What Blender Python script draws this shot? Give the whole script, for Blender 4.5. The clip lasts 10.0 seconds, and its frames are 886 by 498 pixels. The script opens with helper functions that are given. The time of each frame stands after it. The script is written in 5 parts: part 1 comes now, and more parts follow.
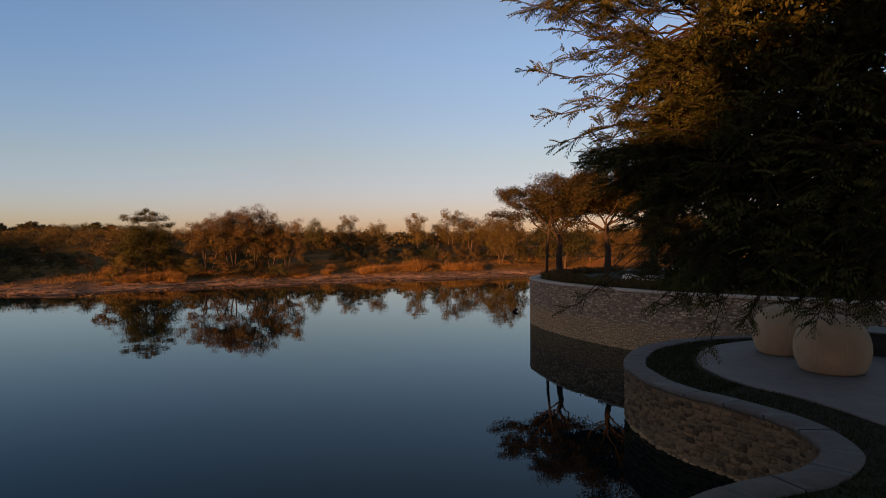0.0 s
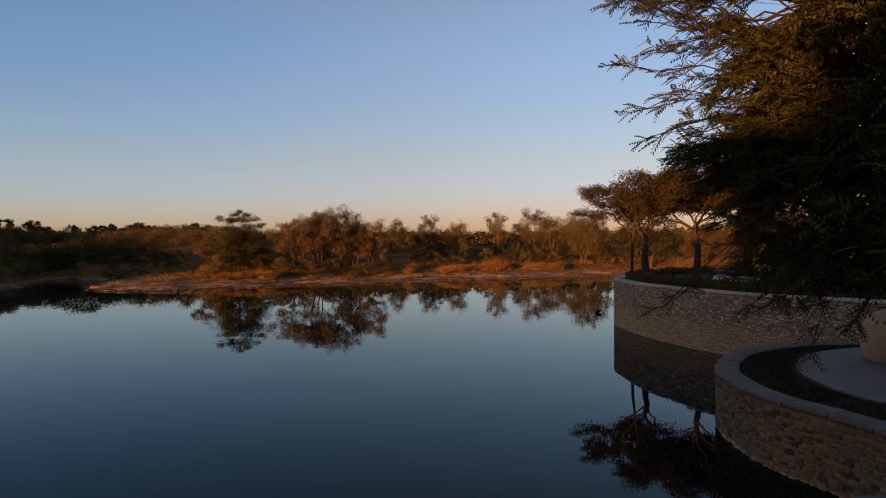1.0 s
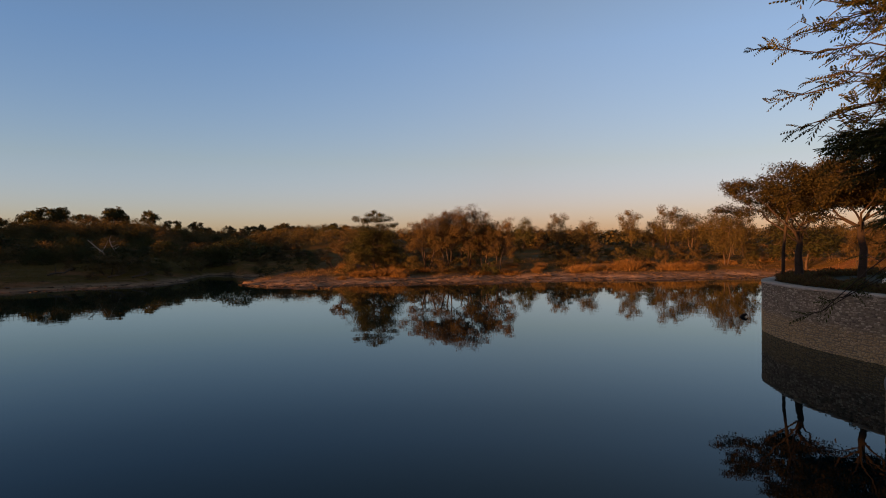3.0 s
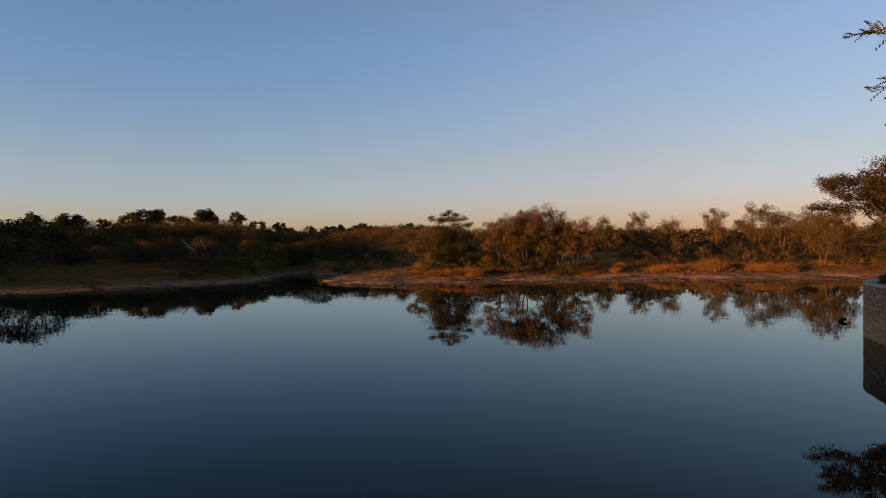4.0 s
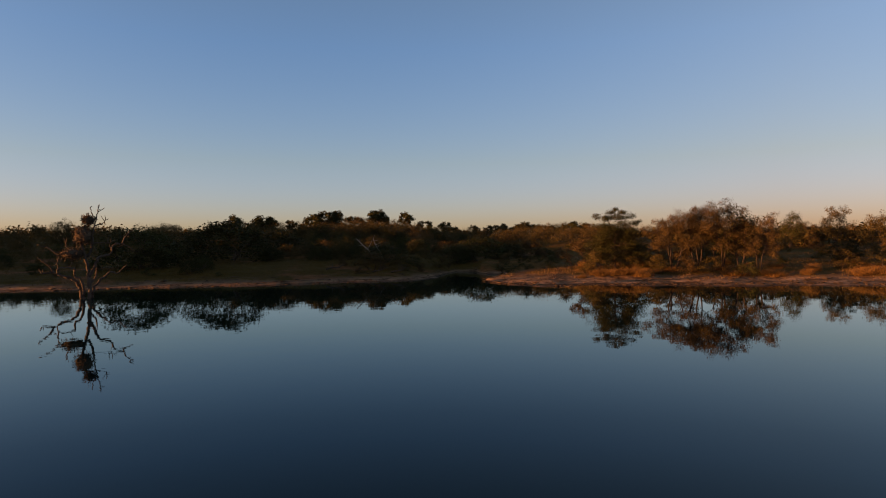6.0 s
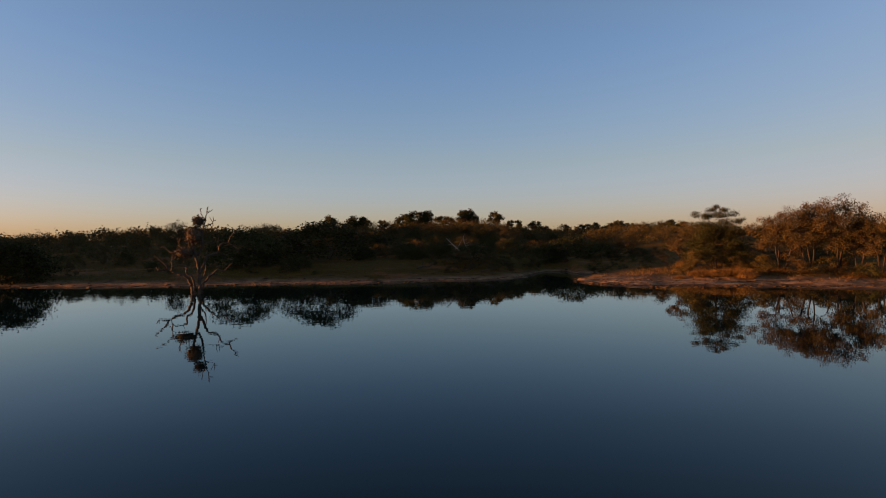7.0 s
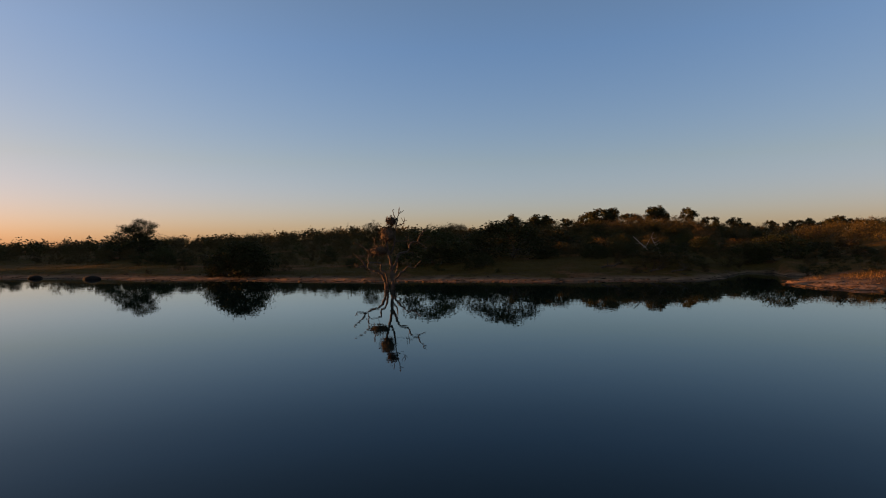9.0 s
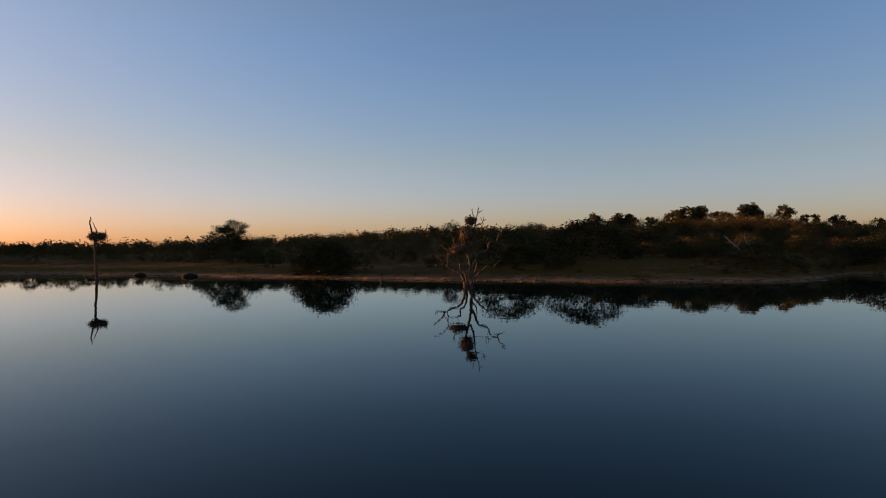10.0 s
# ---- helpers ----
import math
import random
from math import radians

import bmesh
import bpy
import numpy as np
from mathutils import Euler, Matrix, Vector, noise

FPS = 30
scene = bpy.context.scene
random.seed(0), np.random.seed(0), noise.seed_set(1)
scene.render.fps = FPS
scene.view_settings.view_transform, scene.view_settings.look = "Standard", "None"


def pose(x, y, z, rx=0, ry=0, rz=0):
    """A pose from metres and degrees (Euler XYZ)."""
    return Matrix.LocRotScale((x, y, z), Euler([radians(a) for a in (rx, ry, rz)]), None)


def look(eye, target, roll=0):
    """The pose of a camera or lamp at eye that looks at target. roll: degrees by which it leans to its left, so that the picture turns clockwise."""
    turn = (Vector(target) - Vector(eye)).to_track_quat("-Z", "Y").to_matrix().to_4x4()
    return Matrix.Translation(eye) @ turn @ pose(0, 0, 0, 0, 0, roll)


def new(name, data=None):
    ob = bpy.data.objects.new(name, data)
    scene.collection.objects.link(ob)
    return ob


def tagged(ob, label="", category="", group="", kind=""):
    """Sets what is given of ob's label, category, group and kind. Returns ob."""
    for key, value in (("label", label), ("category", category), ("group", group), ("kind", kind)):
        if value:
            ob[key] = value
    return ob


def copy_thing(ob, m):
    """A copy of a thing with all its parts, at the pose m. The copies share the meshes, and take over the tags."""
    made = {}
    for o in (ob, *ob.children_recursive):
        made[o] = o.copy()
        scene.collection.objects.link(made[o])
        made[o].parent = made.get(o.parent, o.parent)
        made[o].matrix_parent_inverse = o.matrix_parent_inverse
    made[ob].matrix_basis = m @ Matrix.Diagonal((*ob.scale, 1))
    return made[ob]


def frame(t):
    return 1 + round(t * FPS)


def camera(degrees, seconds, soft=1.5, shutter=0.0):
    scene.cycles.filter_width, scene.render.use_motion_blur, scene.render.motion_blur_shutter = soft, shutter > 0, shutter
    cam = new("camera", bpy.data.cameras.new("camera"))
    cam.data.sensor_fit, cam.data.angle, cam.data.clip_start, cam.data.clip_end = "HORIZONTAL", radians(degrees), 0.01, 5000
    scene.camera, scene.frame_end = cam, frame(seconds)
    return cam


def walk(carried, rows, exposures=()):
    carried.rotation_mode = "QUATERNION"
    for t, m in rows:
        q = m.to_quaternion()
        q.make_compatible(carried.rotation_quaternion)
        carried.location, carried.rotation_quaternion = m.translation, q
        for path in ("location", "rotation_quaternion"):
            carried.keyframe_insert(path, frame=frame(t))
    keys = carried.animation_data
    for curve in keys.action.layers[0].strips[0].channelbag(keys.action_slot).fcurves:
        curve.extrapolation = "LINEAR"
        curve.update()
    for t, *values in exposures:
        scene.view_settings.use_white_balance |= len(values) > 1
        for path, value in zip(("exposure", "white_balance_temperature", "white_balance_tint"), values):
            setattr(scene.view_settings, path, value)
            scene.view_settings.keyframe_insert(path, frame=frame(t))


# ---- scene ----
# ---------------------------------------------------------------- camera
EYE = (0.0, 0.0, 2.7)
cam = camera(71.05, 10.0, soft=0.95)
YAWS = ((0.0, 0.0), (0.5, 3.67), (1.0, 7.42), (1.5, 10.85), (2.0, 13.73), (2.5, 16.27), (4.0, 26.15), (4.5, 29.64), (5.0, 32.96),
        (5.5, 36.91), (7.0, 49.33), (7.5, 53.4), (8.0, 57.89), (8.5, 62.28), (9.0, 66.07), (9.5, 69.72), (10.0, 73.36))
walk(cam, [(t, pose(*EYE, 90 - 0.38, 0, yaw) @ pose(0, 0, 0, 0, 0, -0.43)) for t, yaw in YAWS], exposures=((0.0, 1.71), (5.5, 1.65), (10.0, 1.55)))

# ---------------------------------------------------------------- sun and sky
SUN_AZ, SUN_EL = 148.0, 3.6
world = bpy.data.worlds.new("sky")
scene.world = world
world.use_nodes = True
wn = world.node_tree
sky = wn.nodes.new("ShaderNodeTexSky")
sky.sky_type = "NISHITA"
sky.sun_disc = False
sky.sun_elevation = radians(SUN_EL)
sky.sun_rotation = radians(360 - SUN_AZ)
sky.altitude, sky.air_density, sky.dust_density, sky.ozone_density = 300, 1.0, 0.8, 2.0
# thin evening haze: deep and clear at right angles to the sun, warmer and duller towards the sun and opposite it
SUN_FLAT = np.array([-math.sin(radians(SUN_AZ)), math.cos(radians(SUN_AZ))])
geo_w = wn.nodes.new("ShaderNodeTexCoord")
sep_w = wn.nodes.new("ShaderNodeSeparateXYZ")
wn.links.new(geo_w.outputs["Generated"], sep_w.inputs[0])


def haze_ramp(stops):
    r = wn.nodes.new("ShaderNodeValToRGB")
    r.color_ramp.elements.new(0.12)
    r.color_ramp.elements.new(0.5)
    for stop, (place, colour) in zip(r.color_ramp.elements, stops):
        stop.position, stop.color = place, (*colour, 1)
    wn.links.new(sep_w.outputs[2], r.inputs[0])
    return r


across_sun = haze_ramp(((0.0, (0.98, 0.95, 1.80)), (0.13, (1.10, 0.96, 1.16)), (0.30, (1.01, 1.01, 1.28)), (0.62, (1.38, 1.07, 0.88))))
along_sun = haze_ramp(((0.0, (0.90, 0.745, 1.42)), (0.13, (1.10, 0.825, 0.90)), (0.30, (1.22, 1.0, 1.10)), (0.62, (1.5, 1.06, 0.80))))
facing = wn.nodes.new("ShaderNodeVectorMath")
facing.operation = "DOT_PRODUCT"
facing.inputs[1].default_value = (SUN_FLAT[0], SUN_FLAT[1], 0.0)
squared = wn.nodes.new("ShaderNodeMath")
squared.operation, squared.inputs[1].default_value = "POWER", 2.0
share = wn.nodes.new("ShaderNodeMath")
share.operation, share.use_clamp, share.inputs[1].default_value = "MULTIPLY", True, 2.0
haze = wn.nodes.new("ShaderNodeMix")
haze.data_type = "RGBA"
tint = wn.nodes.new("ShaderNodeMix")
tint.data_type, tint.blend_type = "RGBA", "MULTIPLY"
tint.inputs[0].default_value = 1.0
size_of = wn.nodes.new("ShaderNodeMath")
size_of.operation = "ABSOLUTE"
wn.links.new(geo_w.outputs["Generated"], facing.inputs[0])
wn.links.new(facing.outputs["Value"], size_of.inputs[0])
wn.links.new(size_of.outputs[0], squared.inputs[0])
wn.links.new(squared.outputs[0], share.inputs[0])
wn.links.new(share.outputs[0], haze.inputs[0])
wn.links.new(across_sun.outputs[0], haze.inputs[6])
wn.links.new(along_sun.outputs[0], haze.inputs[7])
wn.links.new(sky.outputs[0], tint.inputs[6])
wn.links.new(haze.outputs[2], tint.inputs[7])
wn.links.new(tint.outputs[2], wn.nodes["Background"].inputs[0])
wn.nodes["Background"].inputs[1].default_value = 0.088
sun = new("sun", bpy.data.lights.new("sun", "SUN"))
sun.data.energy, sun.data.angle, sun.data.color = 4.5, radians(0.6), (1.0, 0.39, 0.11)
SUN_DIR = Vector((-math.sin(radians(SUN_AZ)) * math.cos(radians(SUN_EL)), math.cos(radians(SUN_AZ)) * math.cos(radians(SUN_EL)), math.sin(radians(SUN_EL))))
sun.matrix_world = look(SUN_DIR * 60, (0, 0, 0))


# ---------------------------------------------------------------- materials
def material(name, rough=0.8, metal=0.0):
    m = bpy.data.materials.new(name)
    m.use_nodes = True
    nt = m.node_tree
    b = nt.nodes["Principled BSDF"]
    b.inputs["Roughness"].default_value = rough
    b.inputs["Metallic"].default_value = metal
    return m, nt, b


def node(nt, kind, **sockets):
    n = nt.nodes.new(kind)
    for key, value in sockets.items():
        n.inputs[key.replace("_", " ")].default_value = value
    return n


def noise_of(nt, scale, detail=4.0, rough=0.55, stretch=None, coord="Object"):
    tc = nt.nodes.new("ShaderNodeTexCoord")
    n = node(nt, "ShaderNodeTexNoise", Scale=scale, Detail=detail, Roughness=rough)
    if stretch:
        mp = nt.nodes.new("ShaderNodeMapping")
        mp.inputs["Scale"].default_value = stretch
        nt.links.new(tc.outputs[coord], mp.inputs[0])
        nt.links.new(mp.outputs[0], n.inputs["Vector"])
    else:
        nt.links.new(tc.outputs[coord], n.inputs["Vector"])
    return n


def ramp(nt, src, stops):
    r = nt.nodes.new("ShaderNodeValToRGB")
    while len(r.color_ramp.elements) < len(stops):
        r.color_ramp.elements.new(0.5)
    for e, (p, c) in zip(r.color_ramp.elements, stops):
        e.position = p
        e.color = (*c, 1)
    nt.links.new(src, r.inputs[0])
    return r


def mix(nt, a, b, fac, blend="MIX"):
    m = nt.nodes.new("ShaderNodeMix")
    m.data_type, m.blend_type = "RGBA", blend
    for sock, v in ((m.inputs[6], a), (m.inputs[7], b), (m.inputs[0], fac)):
        if isinstance(v, (int, float)):
            sock.default_value = v
        elif isinstance(v, tuple):
            sock.default_value = (*v, 1)
        else:
            nt.links.new(v, sock)
    return m.outputs[2]


def math_node(nt, op, a, b=0.0):
    m = nt.nodes.new("ShaderNodeMath")
    m.operation = op
    for sock, v in zip(m.inputs, (a, b)):
        if isinstance(v, (int, float)):
            sock.default_value = v
        else:
            nt.links.new(v, sock)
    return m.outputs[0]


def bump(nt, b, height, strength, distance):
    n = node(nt, "ShaderNodeBump", Strength=strength, Distance=distance)
    nt.links.new(height, n.inputs["Height"])
    nt.links.new(n.outputs[0], b.inputs["Normal"])
    return n


def grained(name, dark, light, scale, rough=0.85, relief=0.02, stretch=None, per_object=0.0, per_island=0.0, strength=0.6):
    """A surface with grain and stains at two scales, that may differ from piece to piece."""
    m, nt, b = material(name, rough)
    b.inputs["Specular IOR Level"].default_value = 0.2
    fine, broad = noise_of(nt, scale, 6, 0.65, stretch), noise_of(nt, scale * 0.13, 3)
    f = math_node(nt, "ADD", math_node(nt, "MULTIPLY", fine.outputs[0], 0.55), math_node(nt, "MULTIPLY", broad.outputs[0], 0.45))
    col = ramp(nt, f, ((0.33, dark), (0.67, light))).outputs[0]
    for amount, kind, out in ((per_object, "ShaderNodeObjectInfo", "Random"), (per_island, "ShaderNodeNewGeometry", "Random Per Island")):
        if amount:
            v = nt.nodes.new(kind).outputs[out]
            shade = math_node(nt, "ADD", math_node(nt, "MULTIPLY", v, 2 * amount), 1 - amount)
            col = mix(nt, col, shade, 1.0, "MULTIPLY")
    nt.links.new(col, b.inputs["Base Color"])
    bump(nt, b, fine.outputs[0], strength, relief)
    return m


def foliage(name, a, b_col, c, through_light=0.10, per_object=0.25):
    """Leaves: three tones from leaf to leaf, a little from plant to plant, and some light coming through."""
    m, nt, b = material(name, 0.7)
    isl = nt.nodes.new("ShaderNodeNewGeometry").outputs["Random Per Island"]
    col = ramp(nt, isl, ((0.0, a), (0.5, b_col), (1.0, c))).outputs[0]
    v = nt.nodes.new("ShaderNodeObjectInfo").outputs["Random"]
    shade = math_node(nt, "ADD", math_node(nt, "MULTIPLY", v, 2 * per_object), 1 - per_object)
    col = mix(nt, col, shade, 1.0, "MULTIPLY")
    nt.links.new(col, b.inputs["Base Color"])
    b.inputs["Specular IOR Level"].default_value = 0.08
    t = nt.nodes.new("ShaderNodeBsdfTranslucent")
    nt.links.new(col, t.inputs[0])
    s = nt.nodes.new("ShaderNodeMixShader")
    s.inputs[0].default_value = through_light
    nt.links.new(b.outputs[0], s.inputs[1])
    nt.links.new(t.outputs[0], s.inputs[2])
    nt.links.new(s.outputs[0], nt.nodes["Material Output"].inputs[0])
    return m


def ground_material():
    """Pale sand by the water, then dry grass and reddish soil with darker scrubby patches."""
    m, nt, b = material("ground_soil", 0.95)
    b.inputs["Specular IOR Level"].default_value = 0.05
    geo = nt.nodes.new("ShaderNodeNewGeometry")
    sep = nt.nodes.new("ShaderNodeSeparateXYZ")
    nt.links.new(geo.outputs["Position"], sep.inputs[0])
    fine, broad, patch = noise_of(nt, 1.6, 8, 0.7), noise_of(nt, 0.22, 4), noise_of(nt, 0.07, 4)
    mid = noise_of(nt, 0.75, 6, 0.65)
    sand = ramp(nt, mid.outputs[0], ((0.36, (0.062, 0.037, 0.021)), (0.5, (0.165, 0.102, 0.062)), (0.63, (0.31, 0.20, 0.128)))).outputs[0]
    grass = ramp(nt, fine.outputs[0], ((0.3, (0.048, 0.029, 0.006)), (0.7, (0.115, 0.068, 0.016)))).outputs[0]
    green = ramp(nt, fine.outputs[0], ((0.3, (0.044, 0.028, 0.005)), (0.7, (0.082, 0.052, 0.011)))).outputs[0]
    soil = ramp(nt, fine.outputs[0], ((0.3, (0.09, 0.041, 0.016)), (0.7, (0.19, 0.085, 0.037)))).outputs[0]
    lean = math_node(nt, "ADD", sep.outputs[0], math_node(nt, "MULTIPLY", sep.outputs[1], 0.77))
    open_side = ramp(nt, math_node(nt, "MULTIPLY", lean, 0.08), ((0.0, (0, 0, 0)), (0.5, (1, 1, 1)))).outputs[0]
    meadow = math_node(nt, "SUBTRACT", math_node(nt, "ADD", patch.outputs[0], 0.12), math_node(nt, "MULTIPLY", open_side, 0.14))
    veg = mix(nt, grass, green, ramp(nt, meadow, ((0.45, (0, 0, 0)), (0.6, (1, 1, 1)))).outputs[0])
    veg = mix(nt, veg, soil, ramp(nt, broad.outputs[0], ((0.55, (0, 0, 0)), (0.66, (1, 1, 1)))).outputs[0])
    # the open, sunny bank is sandier than the sheltered one
    sandy = math_node(nt, "ADD", math_node(nt, "MULTIPLY", open_side, 0.18), 0.06)
    level = math_node(nt, "ADD", sep.outputs[2], math_node(nt, "MULTIPLY", math_node(nt, "SUBTRACT", broad.outputs[0], 0.5), 0.4))
    level = math_node(nt, "ADD", level, math_node(nt, "MULTIPLY", math_node(nt, "SUBTRACT", mid.outputs[0], 0.5), 0.9))
    level = math_node(nt, "SUBTRACT", level, sandy)
    up = ramp(nt, level, ((0.04, (0, 0, 0)), (0.24, (1, 1, 1)))).outputs[0]
    col = mix(nt, sand, veg, up)
    wet = ramp(nt, sep.outputs[2], ((0.0, (0.3, 0.3, 0.3)), (0.09, (1, 1, 1)))).outputs[0]
    col = mix(nt, col, wet, 1.0, "MULTIPLY")
    nt.links.new(col, b.inputs["Base Color"])
    bump(nt, b, mid.outputs[0], 1.0, 0.35)
    return m


def water_material():
    """Still lake: a mirror that strengthens towards a low angle, over dark teal depth."""
    m, nt, b = material("lake_water", 0.5)
    b.inputs["Base Color"].default_value = (0.0005, 0.005, 0.006, 1)
    b.inputs["Specular IOR Level"].default_value = 0.0
    fres = node(nt, "ShaderNodeFresnel", IOR=1.333)
    gloss = ramp(nt, fres.outputs[0], ((0.10, (0.052, 0.052, 0.052)), (0.21, (0.146, 0.146, 0.146)), (0.38, (0.34, 0.34, 0.34)), (0.55, (0.55, 0.55, 0.55)), (1.0, (1, 1, 1))))
    mirror = node(nt, "ShaderNodeBsdfGlossy", Color=(0.84, 0.97, 1.0, 1), Roughness=0.012)
    both = nt.nodes.new("ShaderNodeMixShader")
    nt.links.new(gloss.outputs[0], both.inputs[0])
    nt.links.new(b.outputs[0], both.inputs[1])
    nt.links.new(mirror.outputs[0], both.inputs[2])
    nt.links.new(both.outputs[0], nt.nodes["Material Output"].inputs[0])
    small = noise_of(nt, 1.1, 3, 0.5)
    calm = noise_of(nt, 0.06, 3, 0.5)
    h = math_node(nt, "MULTIPLY", small.outputs[0], ramp(nt, calm.outputs[0], ((0.4, (0.35, 0.35, 0.35)), (0.65, (1, 1, 1)))).outputs[0])
    relief = bump(nt, b, h, 0.20, 0.02)
    nt.links.new(relief.outputs[0], mirror.inputs["Normal"])
    return m


def stone_wall_material(name, a, b_col, c, waterline, lift=1.0):
    """Dressed rubble stone: three tones from stone to stone, and a pale mineral stain up to the high-water mark."""
    m, nt, b = material(name, 0.9)
    b.inputs["Specular IOR Level"].default_value = 0.15
    geo = nt.nodes.new("ShaderNodeNewGeometry")
    obj = nt.nodes.new("ShaderNodeObjectInfo").outputs["Random"]
    pick = math_node(nt, "FRACT", math_node(nt, "ADD", geo.outputs["Random Per Island"], obj))
    tone = ramp(nt, pick, ((0.0, a), (0.5, b_col), (1.0, c))).outputs[0]
    sep = nt.nodes.new("ShaderNodeSeparateXYZ")
    nt.links.new(geo.outputs["Position"], sep.inputs[0])
    tc = nt.nodes.new("ShaderNodeNewGeometry")
    fine = node(nt, "ShaderNodeTexNoise", Scale=38.0, Detail=6.0, Roughness=0.7)
    broad = node(nt, "ShaderNodeTexNoise", Scale=2.3, Detail=4.0)
    for n in (fine, broad):
        nt.links.new(tc.outputs["Position"], n.inputs["Vector"])
    grain = ramp(nt, fine.outputs[0], ((0.3, (0.62, 0.62, 0.62)), (0.7, (1.25, 1.22, 1.18)))).outputs[0]
    col = mix(nt, tone, grain, 1.0, "MULTIPLY")
    level = math_node(nt, "ADD", sep.outputs[2], math_node(nt, "MULTIPLY", math_node(nt, "SUBTRACT", broad.outputs[0], 0.5), 0.25))
    stain = ramp(nt, level, ((0.0, (1, 1, 1)), (max(0.001, waterline - 0.08), (0.8, 0.8, 0.8)), (waterline + 0.08, (0, 0, 0)))).outputs[0]
    col = mix(nt, col, mix(nt, (0.44, 0.30, 0.155), grain, 1.0, "MULTIPLY"), math_node(nt, "MULTIPLY", stain, 0.75))
    nt.links.new(col, b.inputs["Base Color"])
    bump(nt, b, fine.outputs[0], 0.7, 0.012)
    return m


def canvas_material():
    m, nt, b = material("beanbag_canvas", 0.9)
    weave = noise_of(nt, 160, 2)
    broad = noise_of(nt, 3.0, 3)
    col = ramp(nt, broad.outputs[0], ((0.35, (0.28, 0.19, 0.115)), (0.65, (0.35, 0.24, 0.145)))).outputs[0]
    nt.links.new(col, b.inputs["Base Color"])
    bump(nt, b, weave.outputs[0], 0.3, 0.003)
    return m


M_GROUND = ground_material()
M_WATER = water_material()
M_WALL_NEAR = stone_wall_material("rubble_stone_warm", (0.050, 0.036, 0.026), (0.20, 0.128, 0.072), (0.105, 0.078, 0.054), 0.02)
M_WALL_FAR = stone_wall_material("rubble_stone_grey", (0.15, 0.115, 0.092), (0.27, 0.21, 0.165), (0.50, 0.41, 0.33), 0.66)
M_MORTAR = grained("lime_mortar", (0.14, 0.108, 0.078), (0.25, 0.195, 0.14), 30, 0.95)
M_COPING = grained("slate_coping", (0.070, 0.058, 0.052), (0.125, 0.106, 0.096), 9, 0.7, 0.006, per_object=0.09)
M_COPING_PALE = grained("pale_coping", (0.30, 0.25, 0.21), (0.46, 0.39, 0.33), 9, 0.8, 0.006, per_object=0.12)
M_MORTAR_TAN = grained("tan_mortar", (0.095, 0.064, 0.038), (0.19, 0.128, 0.076), 26, 0.95)
M_PATIO = grained("pale_paving", (0.118, 0.100, 0.094), (0.180, 0.155, 0.146), 5, 0.8, 0.006, per_object=0.05)
M_TURF = grained("turf_soil", (0.011, 0.012, 0.004), (0.024, 0.024, 0.008), 14, 0.95, 0.03)
M_BARK = grained("thorn_bark", (0.10, 0.075, 0.055), (0.24, 0.185, 0.14), 14, 0.9, 0.02, (1, 1, 0.25))
M_BARK_PALE = grained("pale_bark", (0.032, 0.021, 0.015), (0.075, 0.052, 0.037), 10, 0.9, 0.02, (1, 1, 0.25))
M_BARK_RED = grained("ruddy_bark", (0.042, 0.025, 0.017), (0.105, 0.060, 0.038), 12, 0.85, 0.02, (1, 1, 0.3))
M_TWIG = grained("dark_twig_bark", (0.018, 0.013, 0.010), (0.045, 0.032, 0.024), 20, 0.9, 0.01)
M_DEADWOOD = grained("weathered_deadwood", (0.032, 0.022, 0.017), (0.095, 0.070, 0.053), 12, 0.85, 0.02, (1, 1, 0.2))
M_DEADPALE = grained("bleached_wood", (0.16, 0.125, 0.10), (0.34, 0.28, 0.23), 12, 0.85, 0.02, (1, 1, 0.2))
M_NEST = grained("nest_sticks", (0.03, 0.022, 0.015), (0.08, 0.058, 0.04), 20, 0.95, 0.02, per_island=0.4)
M_CLOD = grained("shore_clods", (0.022, 0.014, 0.008), (0.075, 0.048, 0.029), 8, 0.95, 0.02, per_island=0.5)
M_ROCK = grained("dark_boulder", (0.007, 0.006, 0.005), (0.020, 0.016, 0.014), 8, 1.0, 0.03)
M_LEAF_OLIVE = foliage("olive_leaves", (0.038, 0.032, 0.010), (0.053, 0.042, 0.014), (0.076, 0.055, 0.018))
M_LEAF_GREEN = foliage("dark_green_leaves", (0.022, 0.024, 0.007), (0.031, 0.034, 0.010), (0.048, 0.043, 0.014))
M_LEAF_DRY = foliage("dry_brown_leaves", (0.040, 0.029, 0.011), (0.058, 0.040, 0.015), (0.085, 0.056, 0.021))
M_LEAF_GOLD = foliage("golden_dry_growth", (0.086, 0.047, 0.016), (0.132, 0.074, 0.024), (0.184, 0.106, 0.037))
M_LEAF_THORN = foliage("feathery_thorn_leaves", (0.024, 0.029, 0.009), (0.042, 0.044, 0.013), (0.074, 0.066, 0.019), 0.25, 0.0)
M_GRASS = foliage("lawn_blades", (0.009, 0.012, 0.003), (0.016, 0.020, 0.005), (0.032, 0.030, 0.009), 0.2, 0.0)
M_LEAF_UMBRELLA = foliage("umbrella_thorn_leaves", (0.014, 0.013, 0.005), (0.024, 0.020, 0.007), (0.044, 0.032, 0.010), 0.15, 0.1)
M_MEADOW = foliage("meadow_blades", (0.050, 0.034, 0.007), (0.083, 0.054, 0.013), (0.125, 0.079, 0.022), 0.2, 0.0)
M_STRAW = foliage("straw_blades", (0.085, 0.05, 0.018), (0.14, 0.085, 0.032), (0.20, 0.128, 0.052), 0.2, 0.0)
